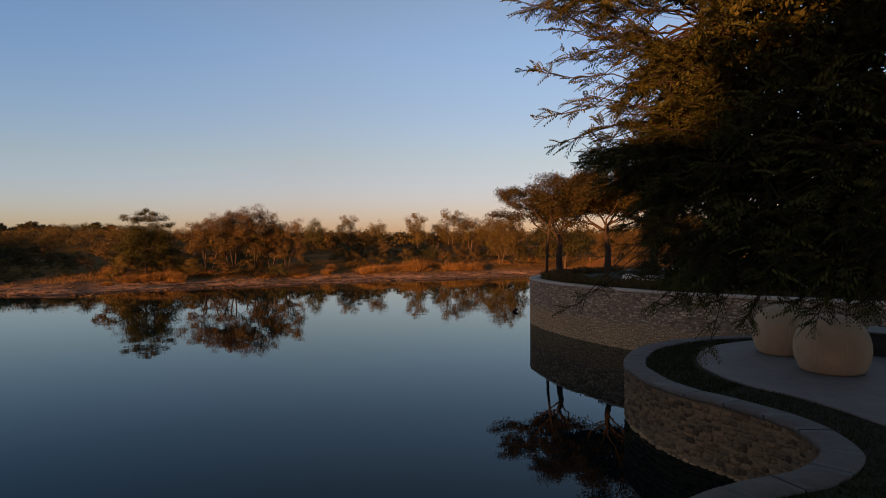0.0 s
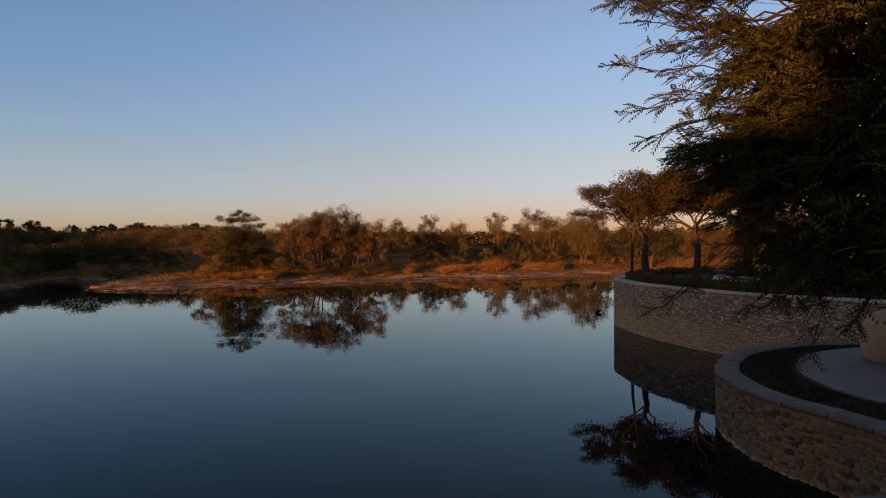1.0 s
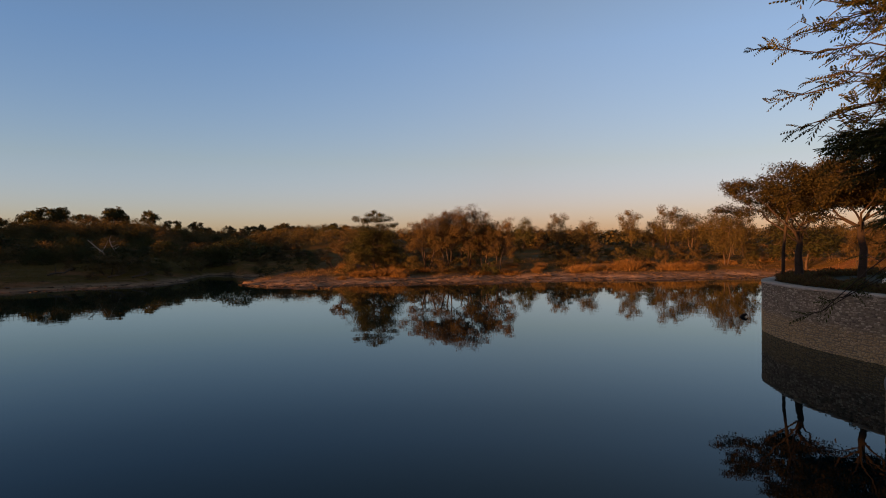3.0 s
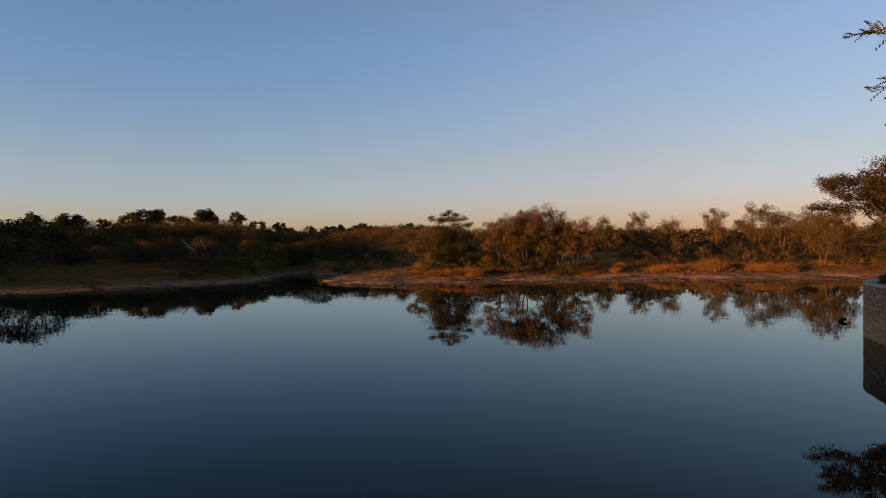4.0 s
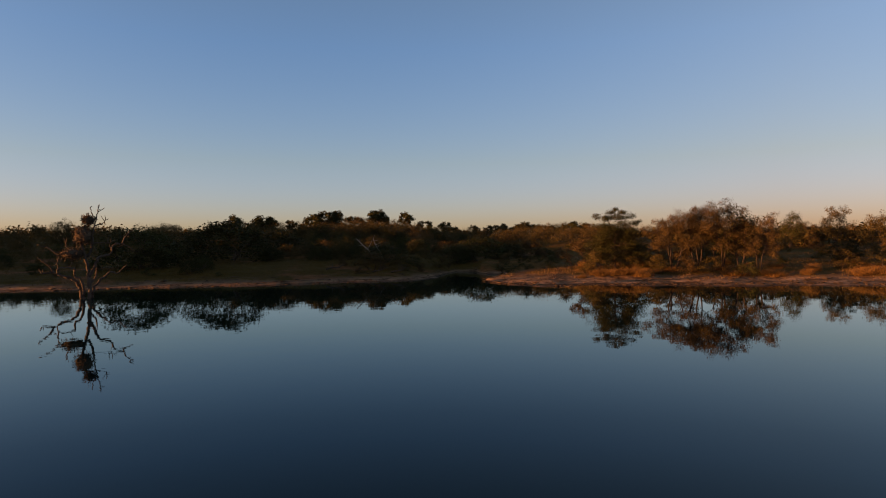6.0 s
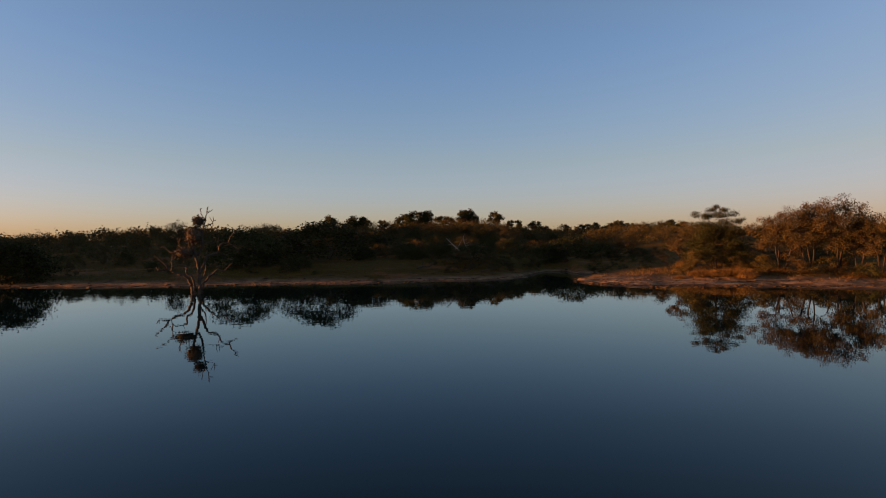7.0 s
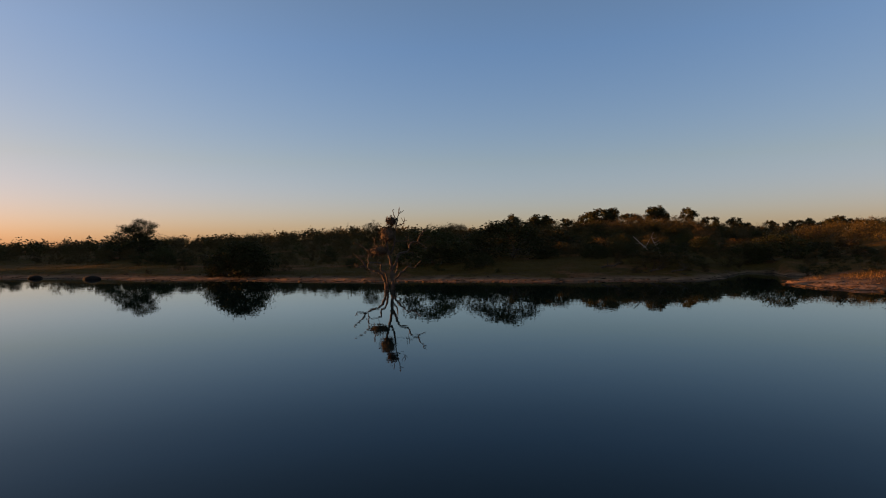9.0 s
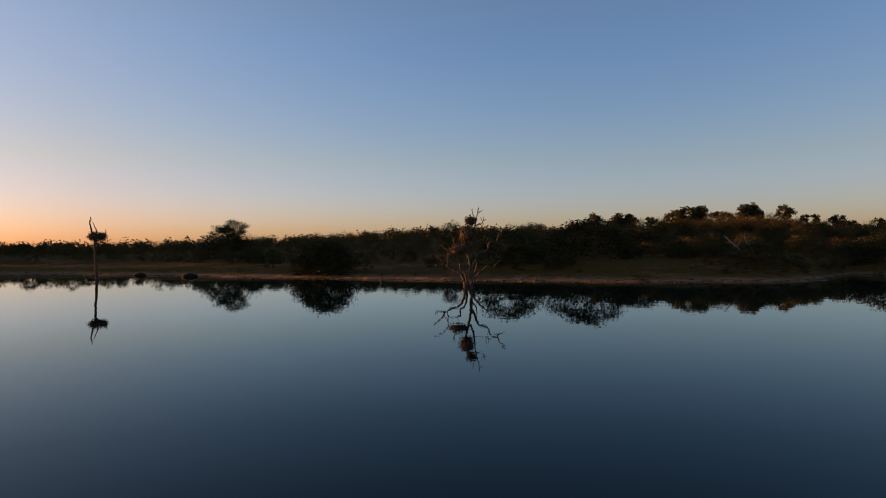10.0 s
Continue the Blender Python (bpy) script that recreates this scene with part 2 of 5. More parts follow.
M_GROUNDCOVER = foliage("ruddy_groundcover", (0.05, 0.028, 0.014), (0.085, 0.052, 0.022), (0.07, 0.066, 0.022), 0.2, 0.0)
M_PLASTER = grained("white_render", (0.60, 0.60, 0.60), (0.74, 0.73, 0.72), 6, 0.7, 0.004)
M_PLASTER_WARM = grained("warm_plaster", (0.26, 0.20, 0.15), (0.34, 0.27, 0.21), 6, 0.9, 0.006)
M_THATCH = grained("grey_thatch", (0.10, 0.08, 0.06), (0.20, 0.165, 0.125), 18, 0.95, 0.05, (1, 1, 4))
M_SLATE = grained("dark_slate", (0.03, 0.03, 0.034), (0.06, 0.06, 0.065), 10, 0.5, 0.004)
M_WICKER = grained("black_wicker", (0.012, 0.012, 0.012), (0.035, 0.033, 0.03), 60, 0.6, 0.01)
M_CANVAS = canvas_material()
M_SEAM = grained("canvas_piping", (0.34, 0.25, 0.17), (0.42, 0.32, 0.22), 60, 0.9, 0.002)


# ---------------------------------------------------------------- mesh helpers
def np_mesh(name, verts, faces, mat, smooth=False):
    verts, faces = np.asarray(verts, dtype=np.float32), np.asarray(faces, dtype=np.int32)
    me = bpy.data.meshes.new(name)
    k = faces.shape[1]
    me.vertices.add(len(verts))
    me.vertices.foreach_set("co", verts.ravel())
    me.loops.add(faces.size)
    me.loops.foreach_set("vertex_index", faces.ravel())
    me.polygons.add(len(faces))
    me.polygons.foreach_set("loop_start", np.arange(0, faces.size, k, dtype=np.int32))
    me.update(calc_edges=True)
    me.materials.append(mat)
    if smooth:
        me.polygons.foreach_set("use_smooth", np.ones(len(faces), dtype=bool))
    return me


def joined(chunks):
    """Joins (verts, faces) chunks."""
    vs, fs, n = [], [], 0
    for v, f in chunks:
        vs.append(v)
        fs.append(np.asarray(f) + n)
        n += len(v)
    return np.concatenate(vs), np.concatenate(fs)


def part(name, data, mat, parent, label="", smooth=False):
    """One mesh object under a thing; data is a bmesh, (verts, faces) or a mesh."""
    if isinstance(data, bmesh.types.BMesh):
        me = bpy.data.meshes.new(name)
        data.to_mesh(me)
        data.free()
        me.materials.append(mat)
        if smooth:
            me.polygons.foreach_set("use_smooth", np.ones(len(me.polygons), dtype=bool))
    elif isinstance(data, tuple):
        me = np_mesh(name, data[0], data[1], mat, smooth)
    else:
        me = data
    ob = new(name, me)
    if parent is not None:
        ob.parent = parent
    if label:
        ob["label"] = label
    return ob


def holder(name, m, label, category, group="", kind=""):
    ob = new(name)
    ob.matrix_basis = m
    ob.empty_display_size = 0.2
    return tagged(ob, label, category, group, kind)


def tube(pts, radii, sides=6, caps=True):
    """A tapering round bar along a line of points, closed at both ends."""
    pts = np.asarray(pts, float)
    n = len(pts)
    d = np.gradient(pts, axis=0)
    d /= np.linalg.norm(d, axis=1)[:, None] + 1e-9
    ref = np.array([0.0, 0.0, 1.0]) if abs(d[:, 2]).mean() < 0.9 else np.array([1.0, 0.0, 0.0])
    u = np.cross(d, ref)
    u /= np.linalg.norm(u, axis=1)[:, None] + 1e-9
    w = np.cross(d, u)
    a = np.linspace(0, 2 * np.pi, sides, endpoint=False)
    ring = u[:, None, :] * np.cos(a)[None, :, None] + w[:, None, :] * np.sin(a)[None, :, None]
    v = (pts[:, None, :] + ring * np.asarray(radii, float)[:, None, None]).reshape(-1, 3)
    i, j = np.meshgrid(np.arange(n - 1), np.arange(sides), indexing="ij")
    k = (j + 1) % sides
    f = np.stack([i * sides + j, i * sides + k, (i + 1) * sides + k, (i + 1) * sides + j], -1).reshape(-1, 4)
    if not caps:
        return v, f
    v = np.concatenate([v, pts[:1], pts[-1:]])
    caps = []
    for s in range(0, sides, 2):
        caps.append((n * sides, (s + 2) % sides, s + 1, s))
        q = (n - 1) * sides
        caps.append((n * sides + 1, q + s, q + s + 1, q + (s + 2) % sides))
    return v, np.concatenate([f, np.array(caps)])


def unit_rows(rng, n):
    v = rng.normal(size=(n, 3))
    return v / np.linalg.norm(v, axis=1)[:, None]


def ball_rows(rng, n, fill=0.5):
    """Places in a unit ball, thinning out a little towards its middle."""
    return unit_rows(rng, n) * rng.uniform(0, 1, (n, 1)) ** fill


def leaf_quads(rng, at, size, droop=0.0, wide=0.45, face=None):
    """A small pointed leaf or leaf clump at each place, turned at random, or with its blade roughly towards face."""
    n = len(at)
    u = unit_rows(rng, n)
    u[:, 2] -= droop
    u /= np.linalg.norm(u, axis=1)[:, None]
    w = np.cross(u, unit_rows(rng, n) if face is None else face + 0.45 * unit_rows(rng, n))
    w /= np.linalg.norm(w, axis=1)[:, None] + 1e-9
    s = (size * rng.uniform(0.6, 1.3, n))[:, None]
    v = np.stack([at, at + u * s * 0.5 + w * s * wide * 0.5, at + u * s, at + u * s * 0.5 - w * s * wide * 0.5], 1).reshape(-1, 3)
    return v, np.arange(4 * n).reshape(-1, 4)


def leaf_tris(rng, at, size, wide=0.5, face=None):
    """The same with three corners, for plants that stay far off."""
    v, _ = leaf_quads(rng, at, size, 0.0, wide * 1.25, face)
    v = v.reshape(-1, 4, 3)[:, 1:, :].reshape(-1, 3)
    return v, np.arange(len(v)).reshape(-1, 3)


def bend(p0, p1, p2, n):
    t = np.linspace(0, 1, n)[:, None]
    return (1 - t) ** 2 * np.asarray(p0) + 2 * t * (1 - t) * np.asarray(p1) + t ** 2 * np.asarray(p2)


def smooth_line(points, n):
    """A smooth curve through a few plan points, in n even steps."""
    p = np.asarray(points, float)
    p = np.concatenate([2 * p[:1] - p[1:2], p, 2 * p[-1:] - p[-2:-1]])
    out = []
    for i in range(1, len(p) - 2):
        t = np.linspace(0, 1, 40, endpoint=False)[:, None]
        a, b, c, d = p[i - 1], p[i], p[i + 1], p[i + 2]
        out.append(0.5 * (2 * b + (c - a) * t + (2 * a - 5 * b + 4 * c - d) * t ** 2 + (3 * b - a - 3 * c + d) * t ** 3))
    out = np.concatenate(out + [p[-2:-1]])
    s = np.concatenate([[0], np.cumsum(np.linalg.norm(np.diff(out, axis=0), axis=1))])
    q = np.linspace(0, s[-1], n)
    return np.stack([np.interp(q, s, out[:, k]) for k in range(out.shape[1])], 1)


def polar(az, r):
    return -r * math.sin(radians(az)), r * math.cos(radians(az))


def smoothstep(a, b, x):
    t = np.clip((x - a) / (b - a), 0, 1)
    return t * t * (3 - 2 * t)


def bevel_box(sx, sy, sz, z0=0.0, b=0.02):
    bm = bmesh.new()
    bmesh.ops.create_cube(bm, size=1)
    for q in bm.verts:
        q.co = Vector((q.co.x * sx, q.co.y * sy, (q.co.z + 0.5) * sz + z0))
    bmesh.ops.bevel(bm, geom=bm.edges[:], offset=b, segments=2, affect="EDGES")
    return bm


# ---------------------------------------------------------------- the lie of the land
# the shore's distance from the lookout by bearing (degrees, to the left)
SHORE_AZ = (-180, -150, -95, -50, -30, -22, -16, -11, -6, 0, 8, 19, 26, 31, 35, 37.2, 38.0, 40.0, 41.3, 44, 52, 60, 70, 78, 85, 92, 96, 102, 110, 113, 116, 128, 140, 180)
SHORE_R = (6, 6, 12, 20, 20, 30, 45, 54, 51, 48, 45.5, 42.2, 40.5, 39.7, 41, 44, 58, 60, 51, 46.5, 44.8, 43.6, 44.4, 46.5, 50, 55, 60.5, 67, 78, 62, 20, 14, 8, 6)


def shore(az):
    return np.interp(az, SHORE_AZ, SHORE_R)


def ground_z(x, y):
    x, y = np.asarray(x, float), np.asarray(y, float)
    r, az = np.hypot(x, y), np.degrees(np.arctan2(-x, y))
    wob = 0.28 * np.sin(x * 2.1 + y * 0.9) * np.sin(y * 1.7 - x * 0.8) + 0.9 * np.sin(x * 0.31 + 1.7) * np.sin(y * 0.27 + 0.4) + 0.45 * np.sin(x * 0.83 + y * 0.57)
    d = r - shore(az) + wob * smoothstep(20, 36, r)
    bank = 0.065 + 0.05 * smoothstep(75, 60, az) - 0.06 * np.exp(-((az - 34.5) / 4.0) ** 2)
    z = np.where(d < 0, np.maximum(-1.6, 0.10 * d), 0.045 * np.minimum(d, 4) + bank * np.clip(d - 4, 0, 9) + 0.025 * np.clip(d - 13, 0, 30))
    hill = (1.3 + 1.5 * smoothstep(16, 31, az) + 1.6 * np.exp(-((az - 50) / 8) ** 2)) * smoothstep(104, 68, az)
    far = smoothstep(22, 85, d)
    z = z + hill * far + np.where(d > 2, (0.10 * np.sin(x * 0.55) * np.cos(y * 0.61) + 0.25 * np.sin(x * 0.13 + 1) * np.sin(y * 0.17)) * np.clip((d - 2) / 20, 0, 1), 0)
    z = z + 0.045 * np.sin(d * 1.7 + 1.5 * np.sin(x * 0.23) + 1.5 * np.sin(y * 0.19)) * np.clip(d, 0, 1) * np.clip(1.5 - d / 14, 0, 1)
    z = z - 1.1 * np.exp(-((az - 37.6) / 2.6) ** 2 - ((r - 55) / 5.0) ** 2)
    # invented ridge beyond the left of the view, raised to shade the hillside
    ridge = 16.5 * np.exp(-((r - 200) / 38) ** 2) * smoothstep(111, 116, az) * smoothstep(131, 126, az)
    return z - 3.0 * smoothstep(150, 320, r) + ridge


def build_ground():
    az = np.concatenate([np.arange(-180, -42, 3.0), np.arange(-42, 118, 0.5), np.arange(118, 180, 3.0)])
    r = np.concatenate([[0.01, 2, 4, 6, 9, 13, 18, 24, 30], np.arange(34, 74, 0.6), np.geomspace(74, 320, 60), [420, 600, 900, 1500, 2600]])
    a, q = np.meshgrid(np.radians(az), r, indexing="ij")
    x, y = -q * np.sin(a), q * np.cos(a)
    z = ground_z(x, y)
    v = np.stack([x, y, z], -1).reshape(-1, 3)
    na, nr = len(az), len(r)
    i, j = np.meshgrid(np.arange(na), np.arange(nr - 1), indexing="ij")
    k = (i + 1) % na
    f = np.stack([i * nr + j, i * nr + j + 1, k * nr + j + 1, k * nr + j], -1).reshape(-1, 4)[:, ::-1]
    ob = new("ground", np_mesh("ground", v, f, M_GROUND, True))
    return tagged(ob, "sandy lake shore rising to dry bushveld scrub", "ground", kind="structure")


build_ground()
bm = bmesh.new()
bmesh.ops.create_circle(bm, cap_ends=True, segments=96, radius=200)
water = part("water", bm, M_WATER, None)
tagged(water, "still dark blue lake mirroring the sky and bush", "water", kind="structure")

# ---------------------------------------------------------------- terraces with stone walls
LOW_Z, UP_Z, COPING_W = 0.85, 1.53, 0.30
LOW_LINE = smooth_line([(8.2, 12.7), (6.6, 12.45), (5.19, 12.22), (4.54, 11.94), (3.8, 11.37), (3.4, 10.9), (3.1, 10.35), (2.89, 9.85), (2.76, 9.36), (2.745, 8.98), (2.78, 8.28), (2.94, 7.71), (3.14, 7.37), (3.31, 7.03),
                        (3.45, 6.67), (3.53, 6.26), (3.51, 5.93), (3.45, 5.67), (3.36, 5.47), (3.13, 5.22), (2.81, 4.98), (2.52, 4.87), (2.23, 4.75), (1.78, 4.47), (0.8, 3.7), (-0.6, 2.95), (-2.2, 1.9), (-3.2, -0.2), (-4.5, -3.5)], 260)
UP_LINE = smooth_line([(14.0, 29.0), (9.0, 28.2), (5.9, 26.4), (4.1, 24.4), (3.3, 22.8), (3.0, 21.3), (3.09, 20.2), (3.28, 19.15), (3.58, 18.15), (4.08, 16.95), (4.58, 15.95), (5.06, 15.17), (5.5, 14.6),
                       (6.47, 13.75), (7.5, 12.82), (8.8, 11.6), (10.2, 10.2), (12.0, 8.0)], 300)


def side_of(line):
    """Unit vectors to the land side (the walls run with the land on their left)."""
    d = np.gradient(line, axis=0)
    d /= np.linalg.norm(d, axis=1)[:, None]
    return np.stack([-d[:, 1], d[:, 0]], 1)


def ribbon(line, inner, outer, z0, z1):
    """A solid strip along a plan line between two offsets (to the land side) and two heights."""
    n = side_of(line)
    a, b = line + n * inner, line + n * outer
    m = len(line)
    v = np.concatenate([np.c_[a, np.full(m, z0)], np.c_[b, np.full(m, z0)], np.c_[b, np.full(m, z1)], np.c_[a, np.full(m, z1)]])
    f = []
    for i in range(m - 1):
        for k in range(4):
            p, q = k * m, ((k + 1) % 4) * m
            f.append((p + i, p + i + 1, q + i + 1, q + i))
    f += [(0, m, 2 * m, 3 * m), (m - 1, 4 * m - 1, 3 * m - 1, 2 * m - 1)]
    return v, np.array(f)


def slab(outline, z0, z1):
    """A flat solid with an outline in plan."""
    bm = bmesh.new()
    low = [bm.verts.new((x, y, z0)) for x, y in outline]
    top = [bm.verts.new((x, y, z1)) for x, y in outline]
    n = len(low)
    bm.faces.new(top)
    for i in range(n):
        bm.faces.new((low[i], low[(i + 1) % n], top[(i + 1) % n], top[i]))
    bmesh.ops.recalc_face_normals(bm, faces=bm.faces)
    bmesh.ops.triangulate(bm, faces=[f for f in bm.faces if len(f.verts) > 4])
    return bm


def arc(line):
    return np.concatenate([[0], np.cumsum(np.linalg.norm(np.diff(line, axis=0), axis=1))])


def stone_shape(rng):
    """One rough stone of unit length and height: an uneven eight-cornered face with worn arrises, bulging to -y."""
    j = lambda k: rng.uniform(-k, k)
    turn = np.radians(np.arange(8) * 45 + 22.5)
    rim = np.stack([np.sign(np.cos(turn)) * np.abs(np.cos(turn)) ** 0.62, np.sign(np.sin(turn)) * np.abs(np.sin(turn)) ** 0.62], 1) * 0.5
    rim *= rng.uniform(0.86, 1.06, (8, 1))
    slant = j(0.12)
    v = [(x, 1.0, z) for x, z in rim] + [(x * 0.98, 0.12 + j(0.1) + slant * x, z * 0.98) for x, z in rim] + [(x * 0.80, -0.14 + j(0.12) + slant * x, z * 0.78) for x, z in rim]
    v.append((j(0.1), -0.22 + j(0.1), j(0.1)))
    f = [(a + k, a + (k + 1) % 8, a + 8 + (k + 1) % 8, a + 8 + k) for a in (0, 8) for k in range(8)]
    f += [(24, 16 + k, 16 + k + 1, 16 + (k + 2) % 8) for k in (0, 2, 4, 6)]
    return np.array(v), np.array(f)


def courses(rng, length, z0, z1, high, long):
    """Stones of a rubble wall, course by course: (place along, height, length, thickness of the course)."""
    out, z = [], z0
    while z < z1 - 0.02:
        h = min(rng.uniform(*high), z1 - z)
        s = rng.uniform(-0.1, 0)
        while s < length:
            ln = rng.uniform(*long)
            if rng.random() < 0.12 and h > 0.06:
                out += [(s + ln / 2, z + h * 0.25, ln, h * 0.5), (s + ln / 2, z + h * 0.75, ln, h * 0.5)]
            else:
                out.append((s + ln / 2, z + h / 2 + 0.022 * math.sin(s * 2.3 + z * 5) + rng.uniform(-0.016, 0.016), ln, h * rng.uniform(0.8, 1.25)))
            s += ln
        z += h
    return out


def stone_frame(line, s_all, s):
    x, y = np.interp(s, s_all, line[:, 0]), np.interp(s, s_all, line[:, 1])
    dx, dy = np.interp(s + 0.05, s_all, line[:, 0]) - np.interp(s - 0.05, s_all, line[:, 0]), np.interp(s + 0.05, s_all, line[:, 1]) - np.interp(s - 0.05, s_all, line[:, 1])
    k = math.hypot(dx, dy) + 1e-9
    return x, y, dx / k, dy / k


def joined_stones(rng, line, stones, gap=0.010, depth=0.06, faces=20):
    s_all, shapes, chunks = arc(line), [stone_shape(rng) for _ in range(14)], []
    for s, z, ln, h in stones:
        if not 0 < s < s_all[-1]:
            continue
        x, y, dx, dy = stone_frame(line, s_all, s)
        v, f = shapes[rng.integers(14)]
        along, deep, up = v[:, 0] * (ln - gap), v[:, 1] * depth + rng.uniform(-0.012, 0.012), v[:, 2] * (h - gap) + z
        chunks.append((np.stack([x + dx * along - dy * deep, y + dy * along + dx * deep, up], 1), f[-faces:]))
    return joined(chunks)


def coping(line, wall, lo, hi, z0, z1, step, overhang, width, mat):
    """Slabs along the top of a wall, each a part of it, with open joints."""
    i = lo
    while i + step < hi:
        seg = line[i:i + step + 1].copy()
        d0, d1 = seg[1] - seg[0], seg[-1] - seg[-2]
        seg[0] += d0 / np.linalg.norm(d0) * 0.005
        seg[-1] -= d1 / np.linalg.norm(d1) * 0.005
        n = side_of(line)[i:i + step + 1]
        a, b = seg - n * overhang, seg + n * width
        m = len(seg)
        lift = (np.sin(i * 1.7) * 0.002)
        c = 0.008
        rings = [(a, z0), (b, z0), (b, z1 - c), (b - n * c, z1), (a + n * c, z1), (a, z1 - c)]
        v = np.concatenate([np.c_[p, np.full(m, z + lift)] for p, z in rings])
        f = [((k * m) + q, (k * m) + q + 1, ((k + 1) % 6) * m + q + 1, ((k + 1) % 6) * m + q) for k in range(6) for q in range(m - 1)]
        for e in (0, m - 1):
            f += [(e, m + e, 2 * m + e, 5 * m + e), (5 * m + e, 2 * m + e, 3 * m + e, 4 * m + e)]
        part("coping_slab", (v, np.array(f)), mat, wall)
        i += step


def build_low_terrace():
    rng = np.random.default_rng(11)
    wall = holder("wall_low", Matrix.Identity(4), "curving low retaining wall of warm rubble stone under slate coping", "wall", kind="structure")
    part("wall_core", ribbon(LOW_LINE, 0.012, COPING_W, -1.6, LOW_Z - 0.055), M_MORTAR_TAN, wall)
    s_all = arc(LOW_LINE)
    s0 = s_all[np.argmin(np.linalg.norm(LOW_LINE - np.array((3.2, 10.5)), axis=1))]
    s1 = s_all[np.argmin(np.linalg.norm(LOW_LINE - np.array((3.45, 5.67)), axis=1))]
    stones = courses(rng, s_all[-1], -0.12, LOW_Z - 0.055, (0.05, 0.095), (0.07, 0.17))
    order = sorted((q for q in stones if s0 <= q[0] <= s1), key=lambda q: -q[0])
    near = order[:300]
    rest = order[300:] + [q for q in stones if not s0 <= q[0] <= s1]
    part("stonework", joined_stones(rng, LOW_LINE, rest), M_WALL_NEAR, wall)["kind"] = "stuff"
    shapes = []
    for k in range(16):
        v, f = stone_shape(rng)
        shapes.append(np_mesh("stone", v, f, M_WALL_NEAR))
    for s, z, ln, h in near:
        x, y, dx, dy = stone_frame(LOW_LINE, s_all, s)
        ob = new("stone", shapes[rng.integers(16)])
        ob.parent = wall
        ob.matrix_basis = Matrix.LocRotScale((x - dy * rng.uniform(-0.012, 0.012), y, z), Euler((0, rng.uniform(-0.09, 0.09), math.atan2(dy, dx))), ((ln - 0.006) * rng.uniform(0.86, 1.04), 0.06 * rng.uniform(0.6, 1.3), (h - 0.006) * rng.uniform(0.86, 1.12)))
    coping(LOW_LINE, wall, 0, 258, LOW_Z - 0.055, LOW_Z, 6, 0.03, COPING_W, M_COPING)
    edge = LOW_LINE + side_of(LOW_LINE) * (COPING_W - 0.01)
    outline = [tuple(p) for p in edge[::4]] + [(-4.2, -4.5), (14, -4.5), (14, 6.4), (8.9, 11.4)]
    lawn = part("lawn", slab(outline, -1.5, LOW_Z - 0.02), M_TURF, None)
    tagged(lawn, "dark green lawn inside the curving terrace wall", "lawn", kind="structure")
    rim = smooth_line([(7.1, 12.3), (5.41, 11.52), (4.63, 10.92), (4.17, 10.16), (3.97, 9.68), (3.87, 9.14), (3.89, 8.31), (4.04, 7.85), (4.21, 7.52), (4.32, 7.13), (4.4, 6.75), (4.46, 6.26), (4.7, 5.5), (5.2, 4.7), (6.2, 4.1)], 60)
    pat = part("patio", slab([tuple(p) for p in rim] + [(13, 3.7), (13, 7.2), (9.0, 11.3)], LOW_Z - 0.07, LOW_Z), M_PATIO, None)
    tagged(pat, "pale smooth paved patio beside the lawn strip", "patio", kind="structure")
    # lawn blades between coping and patio
    n = 26000
    i = rng.integers(20, 235, n)
    off = rng.uniform(COPING_W + 0.01, 1.0, n)
    p = LOW_LINE[i] + side_of(LOW_LINE)[i] * off[:, None] + rng.normal(0, 0.03, (n, 2))
    edge_x = np.interp(p[:, 1], rim[::-1, 1][np.argsort(rim[::-1, 1])], rim[::-1, 0][np.argsort(rim[::-1, 1])])
    ok = (p[:, 0] < edge_x - 0.03) | (p[:, 1] < 4.0)
    ok &= np.array([np.min(np.hypot(*(LOW_LINE[::5] - q).T)) > COPING_W + 0.012 for q in p])
    p = p[ok]
    at3 = np.c_[p, np.full(len(p), LOW_Z - 0.022)]
    u = np.c_[rng.normal(0, 0.45, (len(p), 2)), np.ones(len(p))] * rng.uniform(0.018, 0.05, len(p))[:, None]
    w = np.c_[rng.normal(size=(len(p), 2)), np.zeros(len(p))]
    w *= 0.004 / np.linalg.norm(w, axis=1)[:, None]
    v = np.stack([at3 - w, at3 + w, at3 + u * 0.6 + w * 0.7, at3 + u], 1).reshape(-1, 3)
    g = part("lawn_grass", (v, np.arange(len(v)).reshape(-1, 4)), M_GRASS, None)
    tagged(g, "short dark green lawn grass inside the coping", "grass", kind="stuff")


